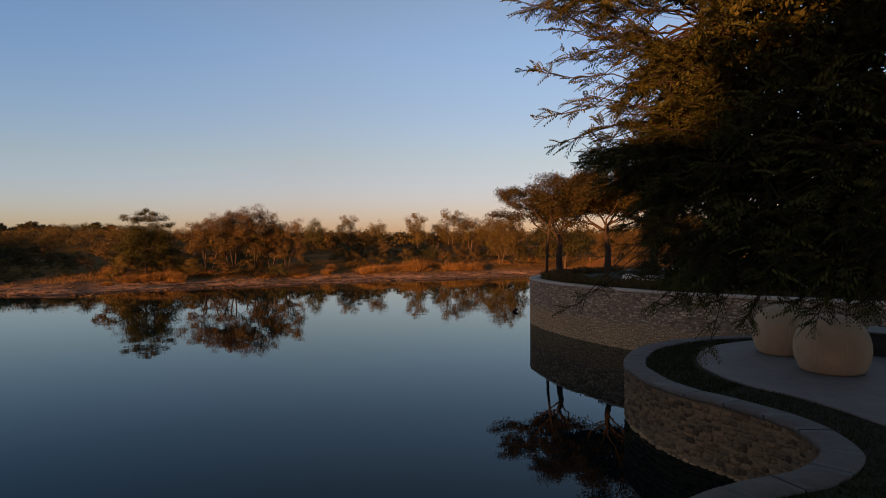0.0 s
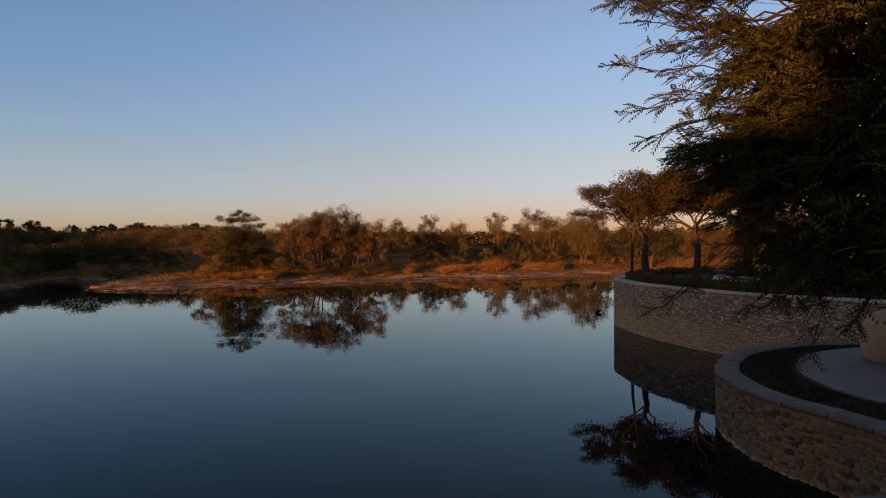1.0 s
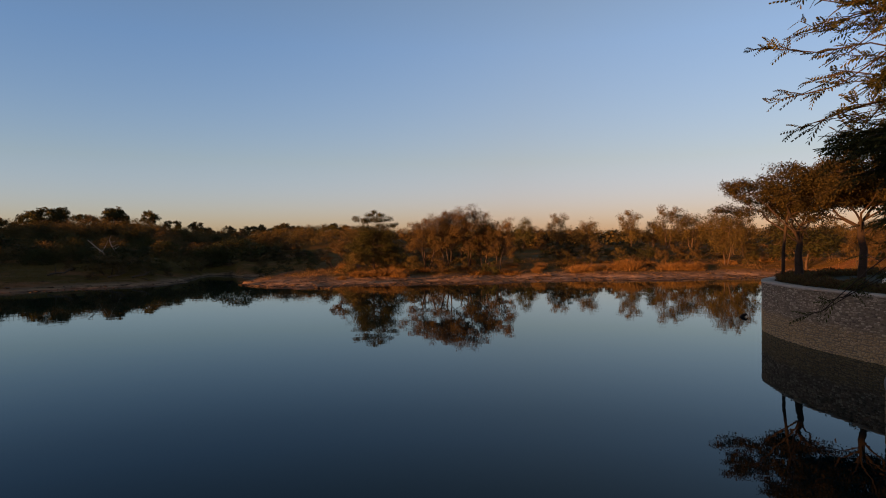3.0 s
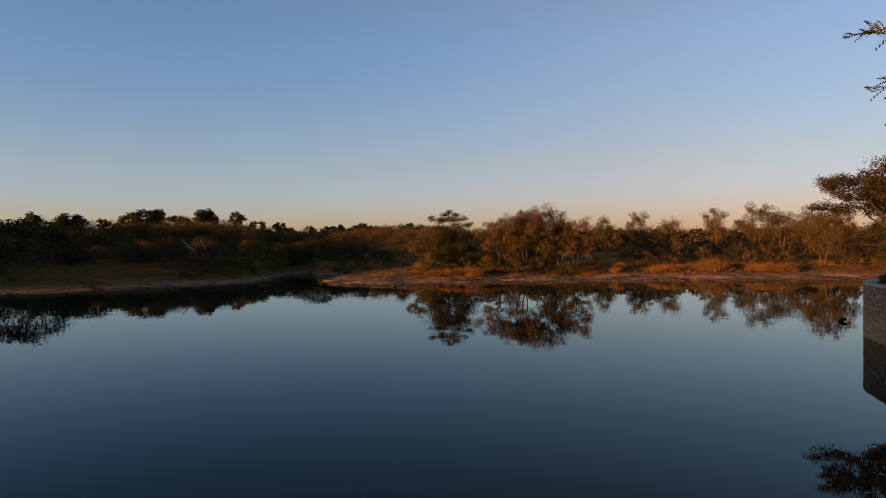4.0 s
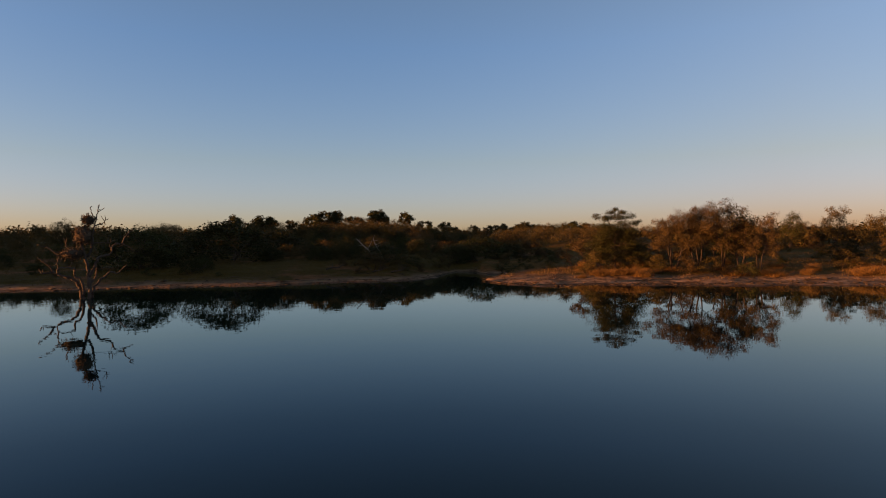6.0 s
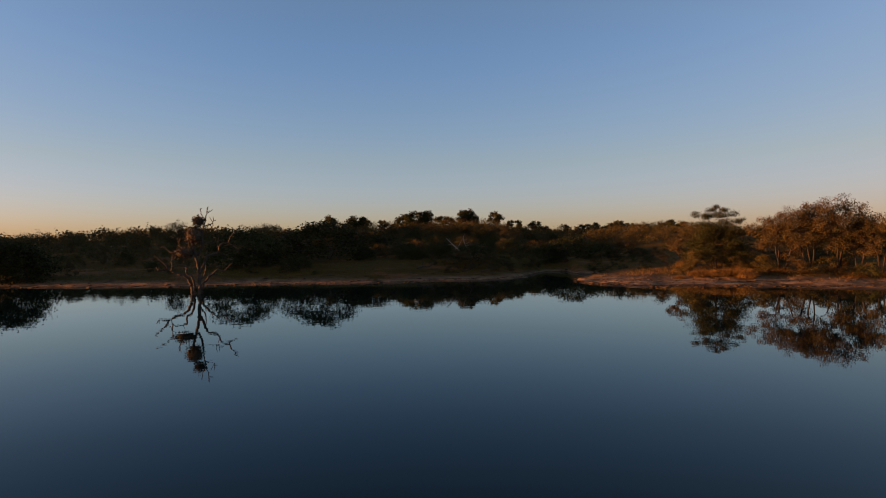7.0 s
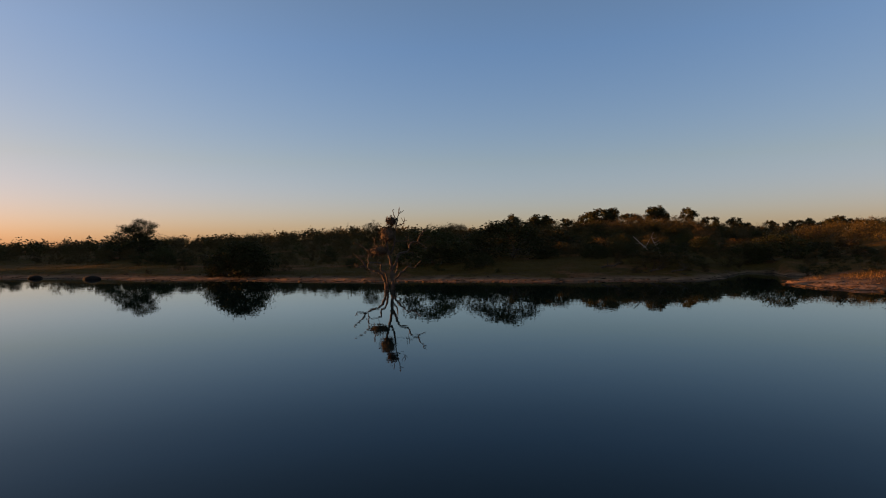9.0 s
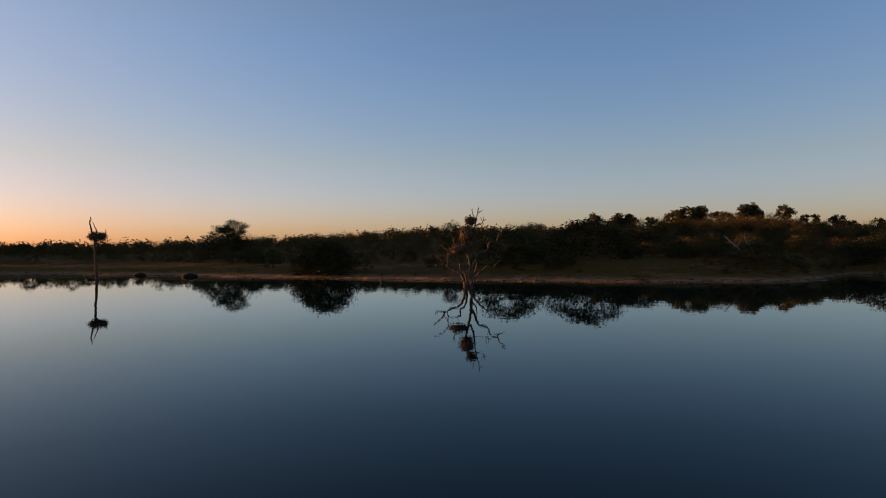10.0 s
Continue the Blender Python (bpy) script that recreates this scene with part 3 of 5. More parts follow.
def build_up_terrace():
    rng = np.random.default_rng(12)
    wall = holder("wall_high", Matrix.Identity(4), "tall curving retaining wall of small grey rubble stones, stained tan at the waterline", "wall", kind="structure")
    part("wall_core", ribbon(UP_LINE, 0.016, 0.34, -1.6, UP_Z - 0.06), M_MORTAR, wall)
    stones = courses(rng, arc(UP_LINE)[-1], -0.1, UP_Z - 0.06, (0.035, 0.065), (0.05, 0.14))
    part("stonework", joined_stones(rng, UP_LINE, [q for q in stones if 8 < q[0] < 30], 0.008, 0.05, 12), M_WALL_FAR, wall)["kind"] = "stuff"
    coping(UP_LINE, wall, 0, 298, UP_Z - 0.06, UP_Z, 9, 0.03, 0.34, M_COPING_PALE)
    edge = UP_LINE + side_of(UP_LINE) * 0.32
    lawn = part("upper_lawn", slab([tuple(p) for p in edge[::4]] + [(30, 4), (34, 22), (24, 30)], -1.5, UP_Z - 0.02), M_TURF, None)
    tagged(lawn, "shaded lawn on the upper terrace behind the stone wall", "lawn", kind="structure")
    n = 26000
    i = rng.integers(70, 285, n)
    off = 0.36 + 0.95 * rng.beta(1.2, 1.2, n)
    p = UP_LINE[i] + side_of(UP_LINE)[i] * off[:, None]
    top = 0.10 + 0.17 * (0.5 + 0.5 * np.sin(i * 0.37) * np.sin(off * 7 + i * 0.11))
    at3 = np.c_[p, UP_Z - 0.02 + rng.uniform(0, 1, n) * top]
    g = part("groundcover", leaf_quads(rng, at3, 0.07, -0.6), M_GROUNDCOVER, None)
    tagged(g, "low reddish groundcover along the top of the wall", "groundcover", kind="stuff")


# ---------------------------------------------------------------- trees and bushes
def limb_sweep(rng, p0, p1, r0, r1, n, sag, wob):
    p0, p1 = np.asarray(p0, float), np.asarray(p1, float)
    mid = (p0 + p1) / 2 + np.array([0, 0, sag]) + rng.normal(0, wob, 3)
    pts = bend(p0, mid, p1, n)
    pts[1:-1] += rng.normal(0, wob * 0.25, (n - 2, 3))
    return pts, np.linspace(r0, r1, n)


def plant(rng, lobes, leaves, leaf, trunk_r, fork, stems=1, sub=9, tight=0.30, lean=0.0, sides=5, flat=1.0, bare=0.0, wide=0.5, limb=1.0, twigs=1.0):
    """Wood and leaves of a tree. lobes: (x, y, z, rx, ry, rz) of its leaf masses; fork: the height at which the stems branch."""
    wood, at3, heads, face = [], [], [], []
    lob = np.array(lobes, float)
    for s in range(stems):
        a = 2 * np.pi * (s + rng.uniform(0, 0.6)) / stems
        base = np.array([math.cos(a), math.sin(a), 0]) * (0.05 * stems if stems > 1 else 0)
        head = np.array([base[0] * 4 + lean, base[1] * 4, fork * rng.uniform(0.85, 1.15)])
        pts, rad = limb_sweep(rng, base - np.array([0, 0, 0.25]), head, trunk_r * rng.uniform(0.8, 1.1), trunk_r * 0.55, 6, 0, 0.06 * fork)
        rad[0] *= 1.35
        wood.append(tube(pts, rad, sides + sides % 2))
        heads.append((pts, rad))
    vol = lob[:, 3] * lob[:, 4]
    share = np.maximum(6, leaves * vol / vol.sum()).astype(int)
    # a few leading limbs, each through the masses on its own side; every mass hangs on the nearest of them
    groups = max(3, int(math.sqrt(len(lob))))
    turn = np.floor((np.arctan2(lob[:, 1], lob[:, 0]) / (2 * np.pi) + 0.5) * groups).astype(int) % groups
    lead = []
    for g in range(groups):
        ids = np.flatnonzero(turn == g)
        if len(ids) == 0:
            continue
        far = ids[np.argmax(np.hypot(lob[ids, 0], lob[ids, 1]) + 0.5 * lob[ids, 2])]
        pts, rad = heads[np.argmin([np.linalg.norm(h[0][-1] - lob[far, :3]) for h in heads])]
        k = rng.integers(4, 6)
        span = np.linalg.norm(lob[far, :3] - pts[k])
        lp, lr = limb_sweep(rng, pts[k], lob[far, :3], rad[k] * 0.62 * limb, 0.012, 9, (0.16 if flat == 1 else 0.10) * span, 0.10 * span)
        wood.append(tube(lp, lr, 5 if twigs > 0.5 else 3, False))
        lead.append(lp)
    lead.append(np.concatenate([h[0][3:] for h in heads]))
    lead = np.concatenate(lead)
    for (x, y, z, rx, ry, rz), n in zip(lob, share):
        c, rr = np.array([x, y, z]), np.array([rx, ry, rz])
        root = lead[np.argmin(np.linalg.norm(lead - c, axis=1) + 2.0 * np.maximum(0, lead[:, 2] - c[2]))]
        r0 = (0.012 + 0.016 * rx) * limb
        steps = 6 if twigs > 0.5 else 4
        lp, lr = limb_sweep(rng, root, c, r0, r0 * 0.4, steps, 0.05 * np.linalg.norm(c - root) * flat, 0.08 * rx + 0.03)
        wood.append(tube(lp, lr, 4 if twigs > 0.5 else 3, False))
        hub = c + unit_rows(rng, sub) * rng.uniform(0.25, 1.0, (sub, 1)) ** 0.5 * rr
        for h in hub[:int(round(sub * twigs))]:
            t0 = lp[rng.integers(steps // 2, steps)]
            mid = (t0 + h) / 2 + rng.normal(0, 0.08 * rx, 3)
            wood.append(tube(np.stack([t0, mid, h]), (r0 * 0.5, r0 * 0.35, 0.004), 3, False))
        live = hub[rng.random(sub) >= bare] if bare else hub
        if len(live) == 0:
            live = hub[:2]
        pick_h = live[rng.integers(len(live), size=n)]
        at3.append(pick_h + ball_rows(rng, n) * tight * 1.75 * rr * np.array([1, 1, 0.9]))
        out = (at3[-1] - c) / rr + np.array([0, 0, 0.35])
        face.append(out / (np.linalg.norm(out, axis=1)[:, None] + 1e-9))
    at3 = np.concatenate(at3)
    at3[:, 2] = np.maximum(at3[:, 2], 0.04)
    return joined(wood), leaf_tris(rng, at3, leaf, wide, np.concatenate(face))


def make_plant(name, label, category, group, wood_mat, leaf_mat, wood_leaf, away=(0, -60, -80)):
    ob = holder(name, pose(*away), label, category, group)
    part("trunk", wood_leaf[0], wood_mat, ob, smooth=True)
    part("crown", wood_leaf[1], leaf_mat, ob)
    return ob


def lobes_round(rng, h, w, n, low=0.35):
    """Leaf masses that fill an uneven rounded crown, from low to the top."""
    out = []
    for k in range(n):
        z = h * (low + (0.93 - low) * ((k + rng.uniform(0, 1)) / n))
        f = (z / h - low) / (1 - low)
        reach = w * math.sqrt(max(0.05, 1 - (1.5 * f - 0.55) ** 2)) * 0.78
        a, q = rng.uniform(0, 2 * np.pi), reach * math.sqrt(rng.uniform(0.02, 1))
        r = rng.uniform(0.24, 0.42) * w
        out.append((q * math.cos(a), q * math.sin(a), z - r * 0.3, r, r, min(r * 0.72, (h * 1.04 - z) + 0.18 * r)))
    return out


KINDS = {}


def define(key, count, maker):
    KINDS[key] = [maker(np.random.default_rng(100 + 17 * i + sum(map(ord, key)))) for i in range(count)]


def shrub(r):
    return plant(r, lobes_round(r, 2.4, 1.5, 13, 0.10), 2700, 0.155, 0.035, 0.5, 3, sub=6, twigs=0.2, sides=3)


def dome_bush(r):
    """A close, rounded bush: leaf masses all over a broad dome that comes down to the ground."""
    lob = []
    for k in range(34):
        up = (k + 0.5) / 34
        a, q = k * 2.4 + r.uniform(-0.3, 0.3), math.sqrt(max(0.0, 1 - up * up)) * r.uniform(0.82, 1.04)
        w = r.uniform(0.30, 0.46)
        lob.append((1.2 * q * math.cos(a), 1.2 * q * math.sin(a), 0.22 + 1.95 * up * r.uniform(0.92, 1.05), w, w, w * 0.72))
    return plant(r, lob, 4600, 0.15, 0.05, 0.5, 3, sub=7, tight=0.46, twigs=0.0, sides=3)


def dry_shrub(r):
    return plant(r, lobes_round(r, 2.5, 1.5, 12, 0.12), 3000, 0.135, 0.04, 0.6, 4, sub=7, tight=0.30, bare=0.12, sides=3)


def round_tree(r):
    return plant(r, lobes_round(r, 4.6, 2.3, 20, 0.34), 6000, 0.175, 0.10, 1.5, 2, tight=0.33, twigs=0.4)


def dry_tree(r):
    return plant(r, lobes_round(r, 4.6, 2.1, 17, 0.36), 5000, 0.17, 0.075, 1.5, 3, sub=10, tight=0.31, bare=0.08, twigs=0.4)


def open_tree(r):
    """Leaning bare stems under a ragged crown with the sky between its masses."""
    lob = []
    for k in range(17):
        a, q = k * 2.4 + r.uniform(-0.5, 0.5), 2.1 * math.sqrt((k + 0.6) / 17)
        w = r.uniform(0.5, 0.85)
        lob.append((q * math.cos(a), q * math.sin(a), 4.2 - 1.1 * (q / 2.1) ** 2 + r.uniform(-0.7, 0.25), w, w, w * 0.62))
    for k in range(7):
        a = r.uniform(0, 2 * np.pi)
        lob.append((1.4 * math.cos(a), 1.4 * math.sin(a), r.uniform(1.2, 2.6), 0.6, 0.6, 0.42))
    return plant(r, lob, 12000, 0.12, 0.085, 1.7, 3, sub=10, tight=0.33, bare=0.06)


def flat_tree(r):
    """A short forked tree with a broad, low-domed crown in a few close clumps."""
    lob = []
    for k in range(30):
        a, q = k * 2.4 + r.uniform(-0.4, 0.4), 2.3 * math.sqrt((k + 0.5) / 30)
        w = r.uniform(0.42, 0.72)
        lob.append((q * math.cos(a), q * math.sin(a), 4.55 - 0.8 * (q / 2.3) ** 2 + r.uniform(-1.0, 0.12), w, w, w * 0.6))
    for k in range(12):
        a, q = k * 2.4, r.uniform(0.5, 2.0)
        lob.append((q * math.cos(a), q * math.sin(a), r.uniform(2.0, 3.2), 0.6, 0.6, 0.45))
    return plant(r, lob, 10000, 0.16, 0.10, 2.0, 3, sub=8, tight=0.42, twigs=0.3)


def hill_bush(r):
    """A rounded bush of the hillside with an uneven dome."""
    lob = []
    for k in range(18):
        up = (k + 0.5) / 18
        a, q = k * 2.4 + r.uniform(-0.4, 0.4), math.sqrt(max(0.0, 1 - up * up)) * r.uniform(0.75, 1.1)
        w = r.uniform(0.45, 0.75)
        lob.append((1.6 * q * math.cos(a), 1.6 * q * math.sin(a), 0.4 + 2.1 * up * r.uniform(0.85, 1.1), w, w, w * 0.7))
    return plant(r, lob, 1900, 0.205, 0.06, 0.7, 2, sub=5, tight=0.44, twigs=0.0)


def gold_clump(r):
    n = 2000
    a = r.uniform(0, 2 * np.pi, n)
    q = np.sqrt(r.uniform(0, 1, n)) * 0.8
    q = q * (1 + 0.25 * np.sin(a * 3 + r.uniform(0, 6)))
    base = np.c_[q * np.cos(a), q * np.sin(a), np.zeros(n)]
    u = np.c_[r.normal(0, 0.42, (n, 2)) + base[:, :2] * 0.35, np.ones(n)] * (r.uniform(0.25, 1.0, n) ** 1.4 * (1.05 - 0.9 * (q / 1.0) ** 2).clip(0.15))[:, None]
    w = np.c_[r.normal(size=(n, 2)), np.zeros(n)]
    w *= 0.013 / np.linalg.norm(w, axis=1)[:, None]
    v = np.stack([base - w, base + w, base + u], 1).reshape(-1, 3)
    return v, np.arange(3 * n).reshape(-1, 3)


BUSH = "bushes along the lake shore"
TREE = "trees of the lake shore"
define("shrub_olive", 3, lambda r: make_plant("bush", "olive thorn bush on the dry lake bank", "bush", BUSH, M_BARK_PALE, M_LEAF_OLIVE, shrub(r)))
define("shrub_green", 2, lambda r: make_plant("bush", "dark green rounded bush on the lake bank", "bush", BUSH, M_BARK_PALE, M_LEAF_GREEN, shrub(r)))
define("shrub_dry", 3, lambda r: make_plant("bush", "half-bare brown thorn bush on the lake bank", "bush", BUSH, M_BARK_PALE, M_LEAF_DRY, dry_shrub(r)))
define("dome", 2, lambda r: make_plant("bush", "broad dark domed bush close to the water", "bush", BUSH, M_BARK_PALE, M_LEAF_GREEN, dome_bush(r)))
define("tree_green", 2, lambda r: make_plant("tree", "dense dark green bushveld tree above the shore", "tree", TREE, M_BARK_PALE, M_LEAF_GREEN, round_tree(r)))
define("tree_olive", 2, lambda r: make_plant("tree", "rounded olive bushveld tree with forked pale trunk", "tree", TREE, M_BARK_PALE, M_LEAF_OLIVE, round_tree(r)))
define("tree_dry", 3, lambda r: make_plant("tree", "sparse brownish thorn tree with pale leaning stems", "tree", TREE, M_BARK_PALE, M_LEAF_DRY, dry_tree(r)))
define("tree_open", 3, lambda r: make_plant("tree", "open-crowned thorn tree with bare leaning stems", "tree", TREE, M_TWIG, M_LEAF_DRY, open_tree(r)))
define("tree_flat", 2, lambda r: make_plant("tree", "flat-crowned dark tree rising above the bush", "tree", TREE, M_BARK_PALE, M_LEAF_GREEN, flat_tree(r)))
define("sky_tree", 3, lambda r: make_plant("tree", "small dark round-crowned tree on the hilltop", "tree", "trees on the hill skyline", M_BARK, M_LEAF_GREEN, plant(r, lobes_round(r, 3.0, 1.6, 12, 0.46), 2600, 0.22, 0.09, 1.1, 1, sub=6, wide=0.8)))


def gold(r):
    ob = new("grass_clump", np_mesh("grass_clump", *gold_clump(r), M_LEAF_GOLD))
    ob.matrix_basis = pose(0, -60, -80)
    return tagged(ob, "tall golden dry grass clump at the bank", "grass clump", "dry grass clumps on the bank")


define("gold", 3, gold)
USED = set()
# scrub of the hillside, past counting: leaf masses by material, joined once all are set
SCRUB_LEAF = {"hill_olive": M_LEAF_OLIVE, "hill_green": M_LEAF_GREEN, "hill_dry": M_LEAF_DRY}
SCRUB_SHAPES = [hill_bush(np.random.default_rng(300 + k))[1] for k in range(5)]
SCRUB = {key: [] for key in SCRUB_LEAF}


def put(rng, key, az, r, height=1.0, width=None, turn=None, sink=0.05):
    """Sets a plant of a kind at a bearing and distance; the first of each kind is the original itself."""
    x, y = polar(az, r)
    w = width or height
    if key in SCRUB_LEAF:
        v, f = SCRUB_SHAPES[rng.integers(len(SCRUB_SHAPES))]
        a = rng.uniform(0, 2 * np.pi)
        turned = v @ np.array([[math.cos(a), math.sin(a), 0], [-math.sin(a), math.cos(a), 0], [0, 0, 1]])
        SCRUB[key].append((turned * np.array([w, w, height]) + np.array([x, y, float(ground_z(x, y)) - sink]), f))
        return None
    src = KINDS[key][rng.integers(len(KINDS[key]))]
    m = pose(x, y, float(ground_z(x, y)) - sink, rng.uniform(-4, 4), rng.uniform(-4, 4), rng.uniform(0, 360) if turn is None else turn) @ Matrix.Diagonal((w, w, height, 1))
    if src.name not in USED:
        USED.add(src.name)
        src.matrix_basis = m
        return src
    return copy_thing(src, m)


def pick(rng, table):
    keys, w = zip(*table)
    w = np.array(w, float)
    return keys[rng.choice(len(keys), p=w / w.sum())]


def scatter(rng, n, az0, az1, d0, d1, table, h0, h1, gap, taken):
    """Plants at random in a belt behind the shore, never closer than gap times their size."""
    done = tries = 0
    while done < n and tries < n * 25:
        tries += 1
        az, d = rng.uniform(az0, az1), d0 + (d1 - d0) * rng.uniform()
        r = float(shore(az)) + d
        x, y = polar(az, r)
        if ground_z(x, y) < 0.12:
            continue
        if any((x - a) ** 2 + (y - b) ** 2 < (gap + g) ** 2 / 4 for a, b, g in taken):
            continue
        taken.append((x, y, gap))
        put(rng, pick(rng, table), az, r, rng.uniform(h0, h1), rng.uniform(h0, h1))
        done += 1


def build_shore_plants():
    rng = np.random.default_rng(5)
    taken = []

    def hero(key, az, r, h, w=None, clear=2.0):
        x, y = polar(az, r)
        taken.append((x, y, clear))
        return put(rng, key, az, r, h, w)

    # larger trees that stand out above the bush
    hero("tree_open", 20.7, 50, 1.02, 0.95)
    hero("tree_open", 18.7, 50.5, 1.10, 0.95)
    hero("tree_open", 17.0, 51, 1.14, 0.9)
    hero("tree_green", 15.5, 51.5, 1.07, 0.9)
    hero("tree_open", 14.1, 50.5, 0.85, 0.85)
    for az, r, key, h, w in ((21.9, 49.2, "shrub_olive", 0.62, 0.8), (19.7, 48.8, "shrub_dry", 0.55, 0.7), (17.9, 49.6, "shrub_olive", 0.5, 0.75), (16.2, 49.8, "shrub_dry", 0.62, 0.8), (15.0, 49.2, "shrub_green", 0.5, 0.7),
                             (18.2, 55.5, "shrub_green", 0.7, 0.9), (20.2, 55, "shrub_olive", 0.8, 0.9), (12.6, 55, "shrub_green", 0.7, 0.9)):
        hero(key, az, r, h, w, 1.2)
    hero("shrub_olive", 16.4, 56, 0.7, 1.0)
    hero("tree_green", -10.9, 60, 0.98, 1.75, 6)
    hero("shrub_olive", 27.4, 49.5, 1.1, 1.1)
    hero("shrub_olive", 24.1, 50, 1.0, 1.0)
    hero("shrub_green", 22.4, 51, 1.0, 1.0)
    hero("shrub_dry", 28.9, 52, 1.0, 1.1)
    hero("tree_green", 11.9, 84, 0.98, 0.8)
    hero("tree_olive", 2.4, 82, 1.15, 0.85)
    hero("tree_olive", -0.7, 82, 1.05, 1.2)
    hero("tree_olive", -2.6, 83, 1.0, 1.1)
    hero("tree_olive", -4.6, 80, 1.02, 1.1)
    hero("dome", 84.1, 54.5, 1.32, 1.6, 5)
    hero("dome", 85.3, 55.6, 0.95, 1.3, 4)
    hero("dome", 83.9, 55.4, 0.95, 1.25, 4)
    hero("dome", 60.2, 62, 1.28, 1.75, 6)
    hero("dome", 55.8, 72, 1.0, 1.5, 5)
    hero("dome", 66.4, 57, 0.72, 1.0, 4)
    hero("shrub_dry", 47.5, 54, 0.7, 1.3, 3)
    hero("shrub_green", 63.6, 72, 0.95, 1.7, 4)
    hero("shrub_green", 43.6, 57, 0.9, 0.9)
    hero("shrub_olive", 41.6, 59, 1.15, 1.2)
    hero("dome", 40.0, 68, 0.9, 1.3)
    hero("dome", 37.5, 69, 0.85, 1.3)
    hero("shrub_green", 34.2, 70, 0.8, 1.2)
    hero("shrub_dry", 33.0, 68, 0.8, 1.1)
    hero("shrub_green", 31.6, 67, 0.9, 1.2)
    hero("shrub_olive", 36.2, 70, 0.85, 1.2)
    hero("shrub_dry", 30.2, 64, 0.9, 1.1)
    hero("dome", 35.0, 72, 0.8, 1.2)
    hero("dome", 46.5, 58, 0.75, 1.1)
    hero("shrub_olive", 44.9, 54, 1.0, 0.9)
    hero("dome", 67.3, 58, 1.1, 1.5)
    hero("tree_flat", 92.2, 92, 1.06, 1.05)
    copy_thing(KINDS["dome"][0], pose(*polar(92.6, 90.5), float(ground_z(*polar(92.6, 90.5))) - 0.05) @ Matrix.Diagonal((3.4, 2.4, 1.65, 1)))
    # trees on the skyline of the hill
    for az, r, key, h, w in ((47.0, 116, "sky_tree", 1.15, 1.4), (52.2, 110, "sky_tree", 1.1, 1.3), (56.9, 104, "sky_tree", 1.0, 1.2), (72.6, 92, "tree_olive", 0.9, 0.8),
                             (36.4, 132, "sky_tree", 0.85, 1.2), (35.0, 132, "sky_tree", 0.8, 1.2), (33.6, 128, "sky_tree", 0.85, 0.8), (31.8, 128, "sky_tree", 0.85, 0.9), (29.6, 130, "sky_tree", 0.8, 1.1)):
        hero(key, az, r, h, w)
    for k in range(26):
        az = 28.5 + k * 1.25 + rng.uniform(-0.5, 0.5)
        hero("sky_tree", az, 132 - 0.9 * max(0, az - 36) + rng.uniform(-6, 4), rng.uniform(0.75, 1.08), rng.uniform(0.6, 1.05))
    hills = (("hill_olive", 4), ("hill_green", 2), ("hill_dry", 5))
    mixed = (("shrub_olive", 4), ("shrub_dry", 4), ("shrub_green", 2))
    woods = (("tree_olive", 3), ("tree_dry", 3), ("tree_green", 2), ("shrub_olive", 4), ("shrub_dry", 2))
    # sunny right-hand shore
    scatter(rng, 28, -9, 9, 8, 16, mixed, 0.6, 0.95, 1.6, taken)
    scatter(rng, 9, 21, 29, 9, 14, mixed, 0.5, 0.85, 1.6, taken)
    scatter(rng, 7, 8, 20, 15, 22, mixed, 0.5, 0.8, 1.7, taken)
    scatter(rng, 38, -12, 28.5, 17, 32, mixed, 0.65, 1.0, 2.0, taken)
    scatter(rng, 12, 28, 38, 27, 40, mixed, 0.5, 0.8, 2.2, taken)
    scatter(rng, 16, 29.5, 38, 11, 26, (("shrub_olive", 2), ("shrub_green", 3), ("shrub_dry", 1)), 0.35, 0.6, 1.6, taken)
    scatter(rng, 22, -34, -11, 1.5, 30, mixed + (("gold", 5),), 0.7, 1.1, 1.6, taken)
    scatter(rng, 20, -27, -5, 7, 24, (("tree_olive", 3), ("tree_dry", 3)), 0.7, 0.95, 2.4, taken)
    scatter(rng, 32, -36, 28, 28, 48, woods, 0.72, 0.95, 2.2, taken)
    # shaded left-hand shore
    scatter(rng, 12, 38.5, 51, 6, 16, mixed, 0.45, 0.8, 1.6, taken)
    scatter(rng, 6, 61, 71, 6, 13, (("dome", 2), ("shrub_dry", 3), ("shrub_green", 2)), 0.3, 0.6, 1.8, taken)
    scatter(rng, 9, 72, 100, 6, 14, (("shrub_dry", 3), ("shrub_green", 2)), 0.3, 0.6, 1.8, taken)
    scatter(rng, 34, 39, 67, 20, 46, (("dome", 4), ("hill_olive", 2), ("hill_dry", 2)), 0.45, 0.8, 3.0, taken)
    scatter(rng, 36, 64, 112, 14, 30, mixed + (("shrub_green", 3), ("dome", 2)), 0.4, 0.75, 2.2, taken)
    scatter(rng, 42, 64, 113, 26, 46, hills, 0.45, 0.75, 2.6, taken)
    scatter(rng, 30, -30, 28, 44, 66, hills, 0.75, 1.05, 3.0, taken)
    scatter(rng, 60, 27, 72, 34, 80, hills, 0.55, 0.9, 2.6, taken)
    scatter(rng, 50, 58, 104, 17, 48, hills, 0.4, 0.7, 2.2, taken)
    scatter(rng, 56, 36, 60, 15, 56, hills + (("dome", 4),), 0.5, 0.85, 1.9, taken)
